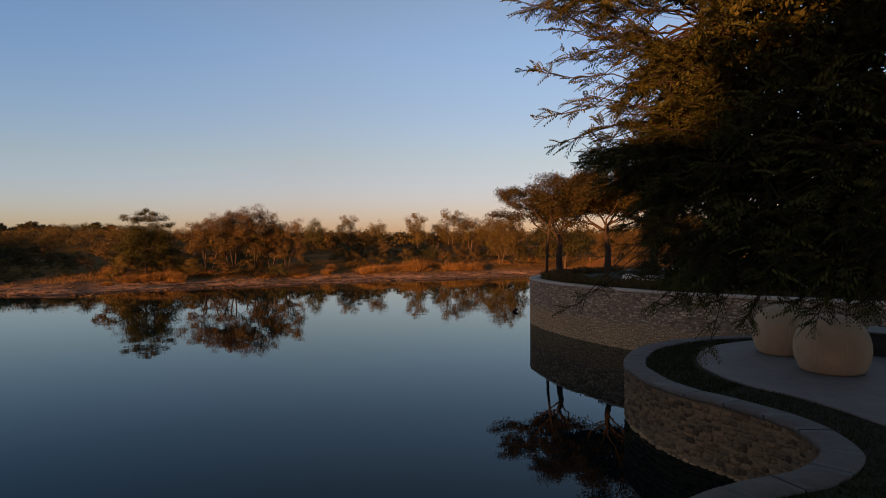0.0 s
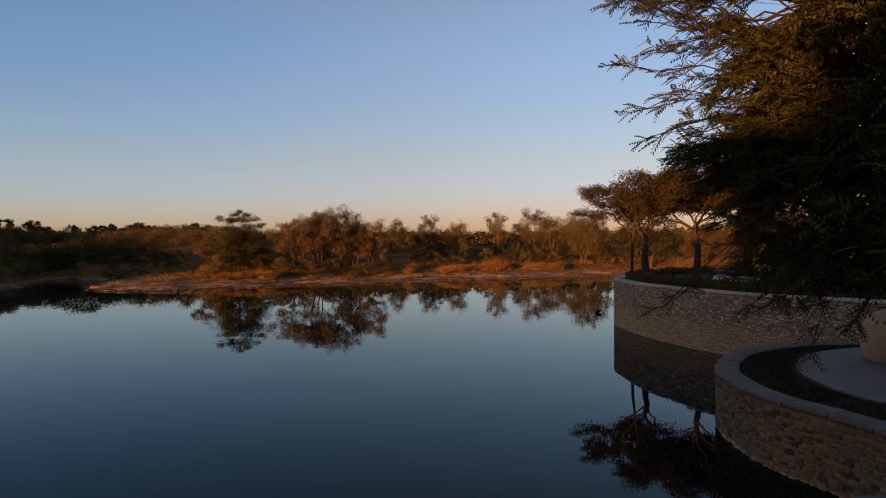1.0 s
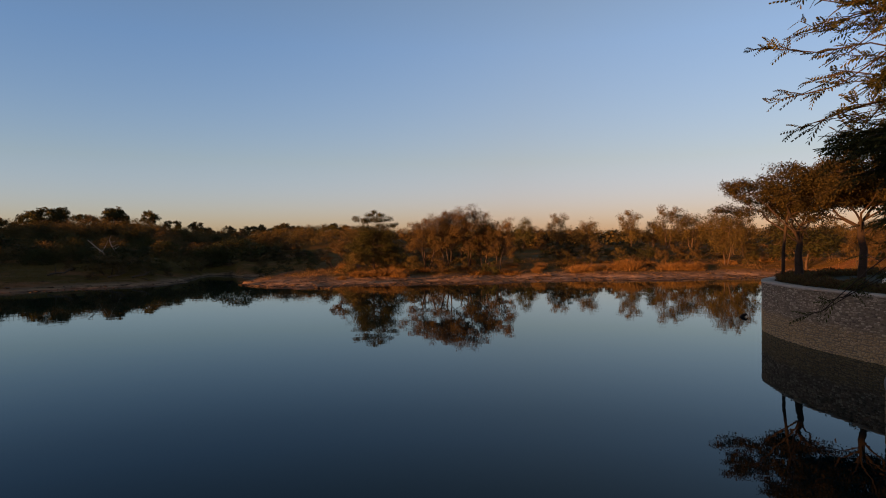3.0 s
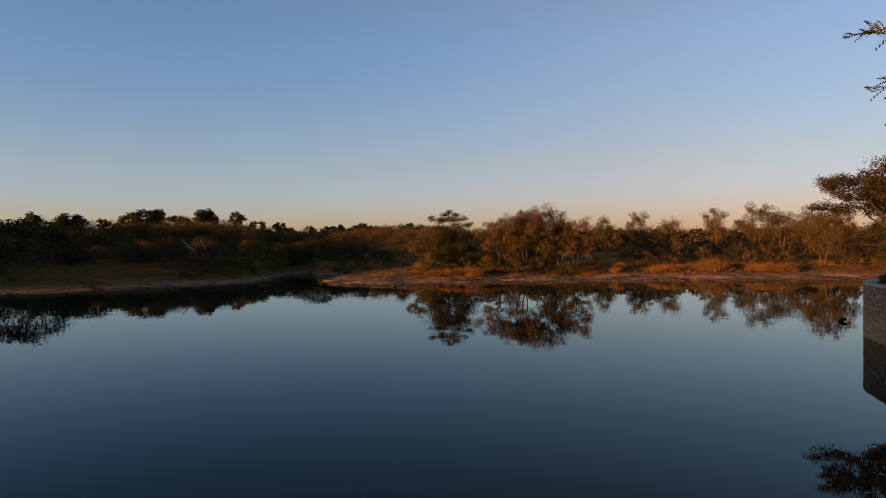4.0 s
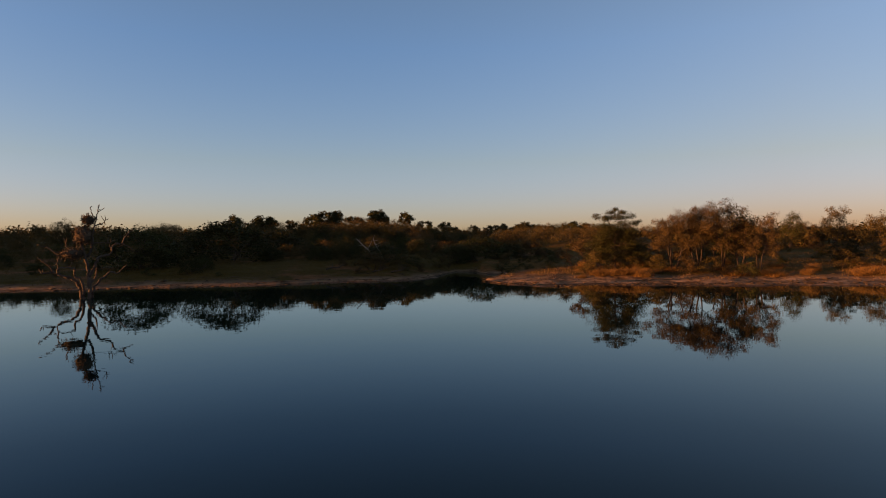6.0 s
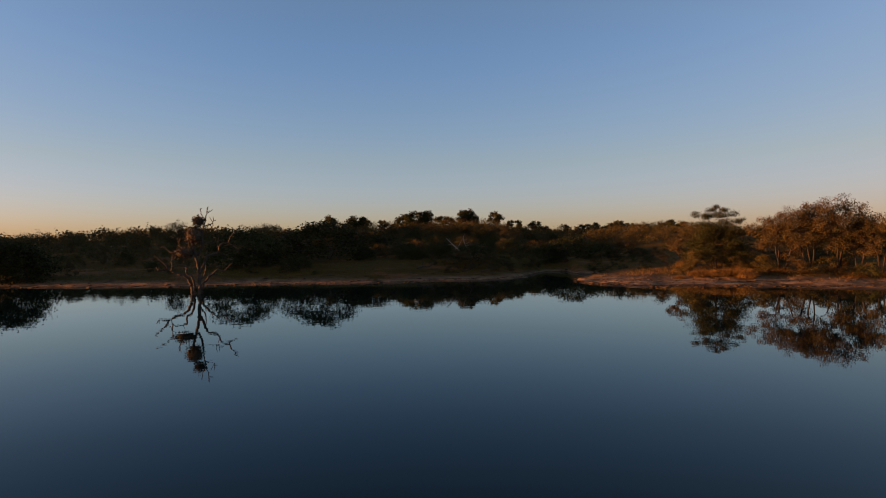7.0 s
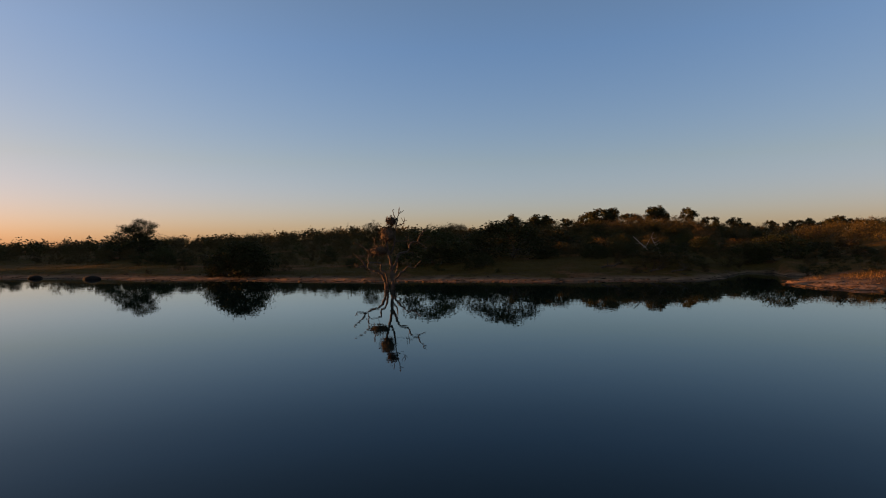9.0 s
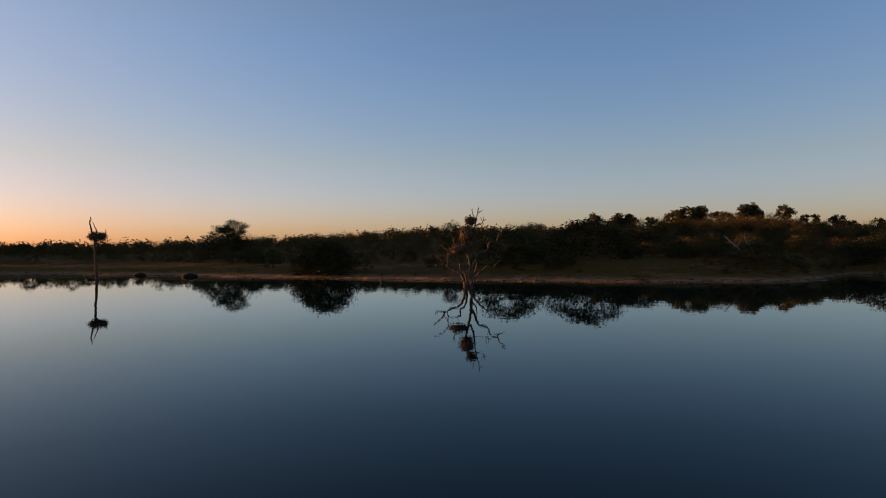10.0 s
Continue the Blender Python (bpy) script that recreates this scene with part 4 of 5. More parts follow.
    # golden grass by the bank
    for _ in range(34):
        az = rng.uniform(-9, 29)
        d = rng.uniform(5.5, 12)
        put(rng, "gold", az, float(shore(az)) + d, rng.uniform(0.35, 0.9), rng.uniform(0.4, 0.9))
    for az, d, h, w in ((23.6, 6.2, 0.95, 1.5), (24.7, 6.6, 0.7, 1.4), (26.8, 6.8, 0.6, 1.2), (2.4, 6.6, 1.3, 1.4), (3.3, 7.0, 0.9, 1.5), (6.6, 6.6, 0.85, 1.6), (5.6, 7.2, 0.7, 1.5), (-0.8, 6.8, 1.0, 1.6), (-2.4, 6.4, 0.9, 1.5), (13.2, 6.4, 0.8, 1.3), (16.0, 6.2, 0.6, 1.2)):
        put(rng, "gold", az, float(shore(az)) + d, h, w)
    # tall trees added out of view round the shore, to shade the left bank
    for az, r in ((113.2, 92), (113.8, 97), (115.2, 92), (116.6, 95), (113.4, 103), (114.4, 104), (116.4, 102), (113.2, 110), (115.4, 110)):
        put(rng, "tree_green", az, r, 2.35, 2.3)
    for key, name, tone in (("hill_olive", "hillside_scrub", "olive"), ("hill_green", "hillside_scrub", "dark green"), ("hill_dry", "hillside_scrub", "dry brown")):
        tagged(part(name, joined(SCRUB[key]), SCRUB_LEAF[key], None), tone + " rounded scrub covering the hillside above the lake", "scrub", kind="stuff")
    # more unseen trees, set towards the sun to shade the ground behind the spit
    across = np.array([-SUN_FLAT[1], SUN_FLAT[0]])
    for p, q in ((-48.5, 80), (-51.5, 84), (-54.5, 80), (-49.5, 90), (-53, 94), (-57.5, 86)):
        x, y = SUN_FLAT * q + across * p
        put(rng, "tree_green", math.degrees(math.atan2(-x, y)), math.hypot(x, y), 2.6, 2.3)


def build_far_woods():
    """The scrub that closes the skyline all round, too far off to count."""
    rng = np.random.default_rng(9)
    chunks = []
    for _ in range(2200):
        az = rng.uniform(-180, 180) if rng.random() < 0.12 else rng.uniform(-40, 116)
        if 112 < az or az < -60:
            r = rng.uniform(90, 170)
        else:
            r = float(shore(az)) + 44 + 110 * rng.uniform(0, 1) ** 1.4
        x, y = polar(az, r)
        z = float(ground_z(x, y))
        near = r < 112 and 22 < az < 112
        n, w, h = (400 if near else 80), rng.uniform(1.2, 2.6), rng.uniform(1.7, 3.0) * (0.45 if r > 112 and 22 < az < 68 else 1)
        hubs = unit_rows(rng, 8) * rng.uniform(0.35, 0.7, (8, 1))
        d = hubs[rng.integers(8, size=n)] + ball_rows(rng, n, 0.4) * 0.42
        at3 = np.array([x, y, z + h * 0.48]) + d * np.array([w, w, h * 0.5])
        at3[:, 2] = np.maximum(at3[:, 2], z)
        chunks.append(leaf_tris(rng, at3, 0.16 if near else 0.45, 0.9, d / (np.linalg.norm(d, axis=1)[:, None] + 1e-9) + np.array([0, 0, 0.3])))
    ob = part("far_woods", joined(chunks), M_LEAF_OLIVE, None)
    tagged(ob, "distant olive-brown bushveld scrub on the skyline", "scrub", kind="stuff")


def build_bank_grass():
    rng = np.random.default_rng(21)
    for name, az0, az1, d0, d1, n, mat, label in (("dry_grass", -34, 37, 3.0, 24, 50000, M_STRAW, "dry straw-coloured grass on the lake bank"),
                                                  ("meadow_grass", 38, 112, 2.5, 34, 60000, M_MEADOW, "short dull green grass on the shaded bank")):
        az = rng.uniform(az0, az1, n)
        d = d0 + (d1 - d0) * rng.beta(1.5, 1.6, n)
        r = shore(az) + d
        x, y = -r * np.sin(np.radians(az)), r * np.cos(np.radians(az))
        thick = np.sin(x * 0.6 + 1) * np.sin(y * 0.7) + 0.5 * np.sin(x * 1.7 + y * 1.1) + rng.normal(0, 0.4, n)
        z = ground_z(x, y)
        ok = (thick > -0.2) & (z > 0.2)
        x, y, z = x[ok], y[ok], z[ok]
        k = len(x)
        b = np.c_[x, y, z - 0.02]
        u = np.c_[rng.normal(0, 0.3, (k, 2)), np.ones(k)] * rng.uniform(0.05, 0.24, k)[:, None]
        w = np.c_[rng.normal(size=(k, 2)), np.zeros(k)]
        w *= 0.011 / np.linalg.norm(w, axis=1)[:, None]
        v = np.stack([b - w, b + w, b + u * 0.6 + w * 0.5, b + u], 1).reshape(-1, 3)
        tagged(part(name, (v, np.arange(len(v)).reshape(-1, 4)), mat, None), label, "grass", kind="stuff")


def build_shade_block():
    """An unseen block added behind the lookout to shade the terraces: a low wing and a taller house."""
    m = pose(*(SUN_FLAT * 21), 0.0, 0, 0, 148 - 180)
    lodge = holder("lodge", m, "unseen plastered block with thatched tops, added behind the lookout to cast shade", "house", kind="structure")
    # ridge heights set how far up the trees the cast shade reaches
    for x0, x1, eaves, ridge, deep in ((-15.5, -0.85, 4.0, 5.35, 6.0), (-0.9, 15.0, 6.0, 8.7, 8.0)):
        part("wall", bevel_box(x1 - x0, deep, eaves + 0.8, -0.6, 0.03), M_PLASTER_WARM, lodge).location = ((x0 + x1) / 2, -deep / 2, 0)
        bm = bmesh.new()
        o = 0.5
        hip = 3.8 if x0 > -5 else 0.0
        rows = [[bm.verts.new((x + (hip if x < x0 and y == -deep / 2 else 0), y, z)) for x in (x0 - 0.1, x1 + 0.1)] for y, z in ((o, eaves - 0.1), (-deep / 2, ridge), (-deep - o, eaves - 0.1), (-deep - o, eaves + 0.15), (-deep / 2, ridge + 0.28), (o, eaves + 0.15))]
        for a in range(6):
            b = (a + 1) % 6
            bm.faces.new((rows[a][0], rows[a][1], rows[b][1], rows[b][0]))
        for e in (0, 1):
            bm.faces.new([rows[a][e] for a in (0, 1, 4, 5)])
            bm.faces.new([rows[a][e] for a in (1, 2, 3, 4)])
        bmesh.ops.recalc_face_normals(bm, faces=bm.faces)
        part("roof", bm, M_THATCH, lodge, "grey thatch top of the shade block")


def build_beach_debris():
    """Clods, pebbles and twigs washed up along the water."""
    rng = np.random.default_rng(77)
    chunks = []
    ico = np.array([(0, 0, 1), (1, 0, 0), (0, 1, 0), (-1, 0, 0), (0, -1, 0), (0, 0, -1)], float)
    fac = np.array([(0, 1, 2), (0, 2, 3), (0, 3, 4), (0, 4, 1), (5, 2, 1), (5, 3, 2), (5, 4, 3), (5, 1, 4)])
    for _ in range(1500):
        az = rng.uniform(-9, 112) if rng.random() < 0.5 else rng.uniform(-9, 38)
        d = rng.uniform(0.1, 7) if rng.random() < 0.6 else rng.normal(1.2, 0.3)
        r = float(shore(az)) + d
        x, y = polar(az, r)
        z = float(ground_z(x, y))
        if z < -0.02:
            continue
        s = rng.uniform(0.02, 0.06) * (1.6 if rng.random() < 0.05 else 1)
        t = rng.uniform(0, np.pi)
        v = ico * np.array([s * rng.uniform(1.5, 7), s * rng.uniform(0.8, 2.5), s * rng.uniform(0.4, 0.9)]) * rng.uniform(0.8, 1.2, (6, 1))
        v = v @ np.array([[math.cos(t), math.sin(t), 0], [-math.sin(t), math.cos(t), 0], [0, 0, 1]])
        chunks.append((v + np.array([x, y, z + s * 0.2]), fac))
    ob = part("beach_debris", joined(chunks), M_CLOD, None)
    tagged(ob, "dark clods, pebbles and twigs along the waterline", "debris", kind="stuff")


build_shade_block()
build_beach_debris()
build_low_terrace()
build_up_terrace()
build_shore_plants()
build_far_woods()
build_bank_grass()


# ---------------------------------------------------------------- single trees
def at_dir(az, tan, r):
    x, y = polar(az, r)
    return np.array([x, y, EYE[2] + tan * r])


def build_tuft_tree():
    """The tree with a small tufted head that stands clear of the bushes."""
    rng = np.random.default_rng(31)
    h = 4.75
    lob = [(0.05, 0.1, h - 0.16, 0.34, 0.34, 0.16), (-0.35, 0.0, h - 0.42, 0.36, 0.4, 0.16), (0.62, 0.1, h - 0.38, 0.40, 0.4, 0.17), (-1.35, 0.0, h - 0.72, 0.42, 0.4, 0.2), (-0.75, 0.1, h - 0.85, 0.5, 0.5, 0.22), (1.15, 0.0, h - 0.75, 0.42, 0.4, 0.2),
           (0.15, -0.2, h - 0.8, 0.75, 0.7, 0.26), (1.7, 0.1, h - 1.25, 0.42, 0.4, 0.2), (-1.1, 0, h - 1.45, 0.6, 0.6, 0.3), (0.8, -0.1, h - 1.35, 0.65, 0.6, 0.3), (0.1, 0.2, h - 1.65, 0.8, 0.8, 0.34), (-1.3, 0, h - 2.15, 0.75, 0.7, 0.36),
           (1.35, 0, h - 2.05, 0.7, 0.7, 0.36), (0.3, 0.6, h - 2.4, 0.8, 0.5, 0.36), (1.5, 0.2, h - 2.85, 0.8, 0.7, 0.4), (-1.55, 0, h - 3.05, 0.8, 0.7, 0.4), (-0.8, 0.5, h - 3.3, 0.7, 0.5, 0.36), (-1.7, 0, h - 3.8, 0.8, 0.7, 0.42), (1.7, 0.2, h - 3.7, 0.9, 0.8, 0.42)]
    # the fuller skirt of leaves under the head, open only at the foot of the trunk
    for k in range(22):
        a, up = k * 2.4 + rng.uniform(-0.4, 0.4), (k + 0.5) / 22
        q = (1.9 - 0.7 * up) * rng.uniform(0.55, 1.0)
        w = rng.uniform(0.5, 0.75)
        lob.append((q * math.cos(a), 0.8 * q * math.sin(a) + 0.2, 0.75 + 2.3 * up, w, w, w * 0.8))
    x, y = polar(25.6, 50.5)
    ob = make_plant("tree", "tall tree with a tufted head above a leafy skirt", "tree", TREE, M_BARK_PALE, M_LEAF_GREEN,
                    plant(rng, lob, 40000, 0.115, 0.10, 2.4, 1, sub=10, tight=0.42))
    ob.matrix_basis = pose(x, y, float(ground_z(x, y)) - 0.05, 0, 0, 25)


def build_umbrella_tree(az, r, label, height, reach, lean, seed, leaves, fork=0.42, low=0.48, thick=0.13):
    """A thorn tree of the upper terrace: outspread boughs, each with flat leaf pads along it, rising in ragged tiers."""
    rng = np.random.default_rng(seed)
    lob = []
    for k in range(17):
        a = k * 2.4 + rng.uniform(-0.35, 0.35)
        q = reach * rng.uniform(0.55, 1.0)
        ceil = 0.97 - 0.30 * (0.5 - 0.5 * math.cos(a)) * (q / reach) - 0.10 * (q / reach) ** 2
        top = height * (low + (ceil - low) * rng.uniform(0.2, 1.0) ** 0.7)
        for f in (0.35, 0.55, 0.74, 0.90, 1.02):
            w = reach * rng.uniform(0.13, 0.22) * (1.1 - 0.35 * f)
            side = rng.normal(0, 0.10 * reach)
            x, y = f * q * math.cos(a) - side * math.sin(a), f * q * math.sin(a) + side * math.cos(a)
            z = height * fork + (top - height * fork) * (0.45 + 0.55 * f ** 0.7) + rng.normal(0, 0.02 * height)
            lob.append((x + lean * f, y, min(z, height * 0.98), w, w, 0.46 * w))
    x, y = polar(az, r)
    ob = make_plant("umbrella_tree", label, "tree", "umbrella thorns on the upper terrace", M_TWIG, M_LEAF_UMBRELLA,
                    plant(rng, lob, leaves, 0.075, thick, height * fork, 1, sub=9, tight=0.36, limb=0.62, lean=lean * 0.2, sides=8, flat=0.3))
    ob.matrix_basis = pose(x, y, UP_Z - 0.05, 0, 0, az)
    return ob


def feather_leaves(rng, at3, along, size, hang=1.0):
    """Twice-feathered thorn leaves: an arching midrib with pairs of close-set pinnae that hang from it like a comb."""
    n, pairs = len(at3), 5
    side = np.cross(along, np.array([0, 0, 1.0]) + rng.normal(0, 0.5, (n, 3)))
    side /= np.linalg.norm(side, axis=1)[:, None] + 1e-9
    rib = along * 0.6 + side * (rng.choice((-1, 1), n) * rng.uniform(0.3, 0.9, n))[:, None] + np.array([0, 0, 0.05]) + rng.normal(0, 0.16, (n, 3))
    rib /= np.linalg.norm(rib, axis=1)[:, None]
    w = np.cross(rib, np.array([0, 0, 1.0]) + rng.normal(0, 0.4, (n, 3)))
    w /= np.linalg.norm(w, axis=1)[:, None] + 1e-9
    s = (size * rng.uniform(0.65, 1.3, n))[:, None]
    out = []
    for k in range(pairs):
        f = 0.10 + 0.88 * k / (pairs - 1)
        root = at3 + rib * s * f + np.array([0, 0, -0.26 * hang]) * s * f * f
        ln = s * (0.37 - 0.24 * abs(f - 0.45))
        for sign in (-1, 1):
            d = w * sign * 0.72 + rib * 0.40 + np.array([0, 0, -0.42 * hang])
            e = rib * s * 0.085
            out.append(np.stack([root - e * 0.5, root + d * ln * 0.55 - e * 0.9, root + d * ln, root + d * ln * 0.5 + e], 1))
    v = np.stack(out, 1).reshape(-1, 3)
    return v, np.arange(len(v)).reshape(-1, 4)


def build_near_tree():
    """The big feathery thorn tree at the patio's edge whose boughs hang over the terrace."""
    rng = np.random.default_rng(41)
    base = np.array([*polar(-50, 8.6), LOW_Z])
    wood, fine, twigs = [], [], []
    head = base + np.array([-0.5, 0.3, 2.1])
    pts, rad = limb_sweep(rng, base - np.array([0, 0, 0.3]), head, 0.24, 0.17, 7, 0, 0.12)
    rad[0] *= 1.4
    wood.append(tube(pts, rad, 10))

    def spray(p, way, ln):
        way = way / np.linalg.norm(way)
        way = way * np.array([1, 1, 0.55])
        e = p + way * ln + np.array([0, 0, -0.04 * ln])
        tp = bend(p, (p + e) / 2 + np.array([0, 0, 0.06 * ln]), e, 4)
        fine.append(tube(tp, (0.004, 0.0035, 0.0025, 0.0012), 4))
        twigs.append(tp)

    # leading boughs: bearing, slope above the eye and distance of the tip
    lead, leads = [], []
    for az, tan, r in ((-23, 0.20, 7.0), (-23, 0.33, 7.1), (-27, 0.28, 7.4), (-30, 0.14, 6.6), (-34, 0.40, 7.2), (-38, 0.20, 6.6), (-40, 0.30, 7.0), (-24, 0.48, 7.2), (-31, 0.22, 6.8)):
        lp, lr = limb_sweep(rng, pts[rng.integers(4, 7)], at_dir(az, tan, r), 0.060, 0.010, 10, 0.25, 0.18)
        leads.append(tube(lp, lr, 7))
        lead.append(lp)
    lead_pts = np.concatenate([q[3:] for q in lead])

    def bough(end, thick, sprays, f0, arch):
        """A side bough from the nearest leading one to its tip, with leafy sprays along it."""
        d = np.linalg.norm(lead_pts - end, axis=1) + 0.6 * np.maximum(0, np.hypot(*(end[:2])) * 0 + (lead_pts[:, 0] < end[0]) * 1.5)
        close = np.flatnonzero(d < d.min() * 1.35 + 0.15)
        start = lead_pts[close[rng.integers(len(close))]]
        span = np.linalg.norm(end - start)
        lp, lr = limb_sweep(rng, start, end, thick, 0.004, 9, arch * span, 0.05 * span)
        fine.append(tube(lp, lr, 5))
        tipway = lp[-1] - lp[-3]
        tipway = tipway / (np.linalg.norm(tipway) + 1e-9)
        for q in range(sprays):
            f = rng.uniform(f0, 1.0) if q else 1.0
            p = np.array([np.interp(f * 8, np.arange(9), lp[:, c]) for c in range(3)])
            spray(p, tipway * 0.8 + rng.normal(0, 0.75, 3) * np.array([1, 1, 0.7]) * (1 if q else 0.15), rng.uniform(0.12, 0.27))

    # boughs that reach out over the water and show against the sky
    for az, tan, r, n in ((-7.6, 0.385, 6.1, 9), (-9.0, 0.375, 6.1, 14), (-9.6, 0.40, 6.2, 14), (-11.5, 0.385, 6.2, 16), (-12.5, 0.365, 6.2, 14), (-13.5, 0.40, 6.3, 16), (-15.5, 0.41, 6.4, 16), (-11.8, 0.335, 6.2, 8), (-17.5, 0.43, 6.6, 16),
                          (-8.8, 0.275, 6.1, 5), (-11.5, 0.290, 6.2, 6), (-14.2, 0.300, 6.3, 9), (-16.2, 0.295, 6.4, 11), (-14.0, 0.255, 6.3, 8), (-15.8, 0.245, 6.4, 10),
                          (-10.7, 0.205, 6.1, 7), (-12.6, 0.225, 6.2, 9), (-14.3, 0.215, 6.3, 11), (-16.0, 0.210, 6.4, 12), (-11.7, 0.165, 6.2, 6), (-13.8, 0.178, 6.3, 7), (-15.6, 0.165, 6.4, 8), (-17.0, 0.18, 6.5, 12),
                          (-14.4, 0.140, 6.3, 6), (-16.3, 0.130, 6.4, 9), (-17.8, 0.115, 6.6, 14), (-15.8, 0.095, 6.3, 8), (-17.4, 0.06, 6.4, 12), (-19.0, 0.02, 6.4, 14), (-16.8, 0.03, 6.3, 6),
                          (-12.2, -0.095, 6.0, 4), (-13.6, -0.075, 6.1, 4), (-19.3, -0.085, 6.2, 4), (-21.5, -0.04, 6.4, 14), (-20.2, -0.09, 6.2, 6)):
        bough(at_dir(az, tan, r), 0.013, n + 3, 0.30, 0.05)
    for _ in range(12):
        bough(at_dir(rng.uniform(-18.5, -9.5), rng.uniform(0.355, 0.45), rng.uniform(6.0, 6.6)), 0.010, 13, 0.3, 0.05)
    for _ in range(38):
        az = -19.5 + 6.0 * rng.uniform() ** 1.6
        bough(at_dir(az, rng.uniform(0.022 * (az + 19.5), 0.145), rng.uniform(6.0, 6.8)), 0.009, 13, 0.4, 0.04)
    for _ in range(40):
        bough(at_dir(rng.uniform(-22, -17.8), rng.uniform(-0.06, 0.15), rng.uniform(6.0, 7.2)), 0.009, 12, 0.25, 0.04)
    for _ in range(46):
        bough(at_dir(rng.uniform(-22.5, -17.2), rng.uniform(0.12, 0.48), rng.uniform(5.9, 7.0)), 0.010, 13, 0.25, 0.04)
    # the dense shaded body of the crown
    for _ in range(80):
        bough(at_dir(rng.uniform(-45, -20.5), rng.uniform(-0.02, 0.62), rng.uniform(5.8, 8.6)), 0.007, 14, 0.15, 0.03)
    for _ in range(22):
        bough(at_dir(rng.uniform(-38, -20.5), rng.uniform(-0.11, -0.02), rng.uniform(6.0, 7.0)), 0.005, 10, 0.5, 0.05)
    bough(at_dir(-23.2, -0.15, 6.2), 0.004, 5, 0.8, 0.05)
    t = np.array(twigs)
    lean_az, lean_tan = np.degrees(np.arctan2(-t[:, 2, 0], t[:, 2, 1])), (t[:, 2, 2] - EYE[2]) / np.hypot(t[:, 2, 0], t[:, 2, 1])
    t = t[((lean_az + 20.6) / 2.0) ** 2 + ((lean_tan - 0.335) / 0.034) ** 2 > 1]
    per = 7
    at3, along = [], []
    for k in range(per):
        f = (k + 0.6) / per * 3
        i = min(int(f), 2)
        at3.append(t[:, i] * (1 - f + i) + t[:, i + 1] * (f - i))
        d = t[:, i + 1] - t[:, i]
        along.append(d / (np.linalg.norm(d, axis=1)[:, None] + 1e-9))
    crown = feather_leaves(rng, np.concatenate(at3), np.concatenate(along), 0.115)
    # broad inner leaves that close the crown
    n = 34000
    az, tan, r = np.radians(rng.uniform(-46, -18.5, n)), rng.uniform(-0.06, 0.60, n), rng.uniform(7.0, 8.8, n)
    keep = (((np.degrees(az) + 20.6) / 2.6) ** 2 + ((tan - 0.335) / 0.04) ** 2 > 1) & (np.degrees(az) < -20.6 + 0.8 * (tan < 0.13) - 1.6 * np.sin(tan * 17 + 1) - 1.2 * np.sin(tan * 41) - np.abs(rng.normal(0, 1.6, n)))
    az, tan, r = az[keep], tan[keep], r[keep]
    inner = leaf_quads(rng, np.stack([-r * np.sin(az), r * np.cos(az), EYE[2] + tan * r], 1), 0.17, 0.4)
    n = 1500
    az, tan, r = np.radians(rng.uniform(-46, -22.5, n)), rng.uniform(-0.05, 0.60, n), rng.uniform(5.7, 6.7, n)
    way = rng.normal(0, 1, (n, 3)) * np.array([1, 1, 0.25])
    way /= np.linalg.norm(way, axis=1)[:, None]
    front = feather_leaves(rng, np.stack([-r * np.sin(az), r * np.cos(az), EYE[2] + tan * r], 1), way, 0.20, 1.4)
    # extra leaves overhead, kept out of view, added to darken patio and coping
    n = 24000
    d = unit_rows(rng, n) * rng.uniform(0.2, 1, (n, 1)) ** 0.4 * np.array([4.4, 4.2, 1.6]) + np.array([base[0] - 0.3, base[1] - 0.2, 5.8])
    ahead = np.degrees(np.arctan2(-d[:, 0], d[:, 1]))
    d = d[(ahead < -40) | (d[:, 2] > EYE[2] + 0.55 * np.hypot(d[:, 0], d[:, 1]))]
    cover = leaf_quads(rng, d, 0.17, 0.4)
    ob = holder("thorn_tree", Matrix.Identity(4), "large feathery-leaved thorn tree overhanging the terrace", "tree")
    part("trunk", joined(wood), M_BARK_RED, ob, smooth=True)
    part("branchwork", joined(fine), M_TWIG, ob, "thin dark twigs", smooth=True)["kind"] = "stuff"
    for bole in leads:
        part("bough", bole, M_BARK_RED, ob, smooth=True)
    part("crown", joined([crown, inner, front, cover]), M_LEAF_THORN, ob, "fine twice-feathered dark green leaves")


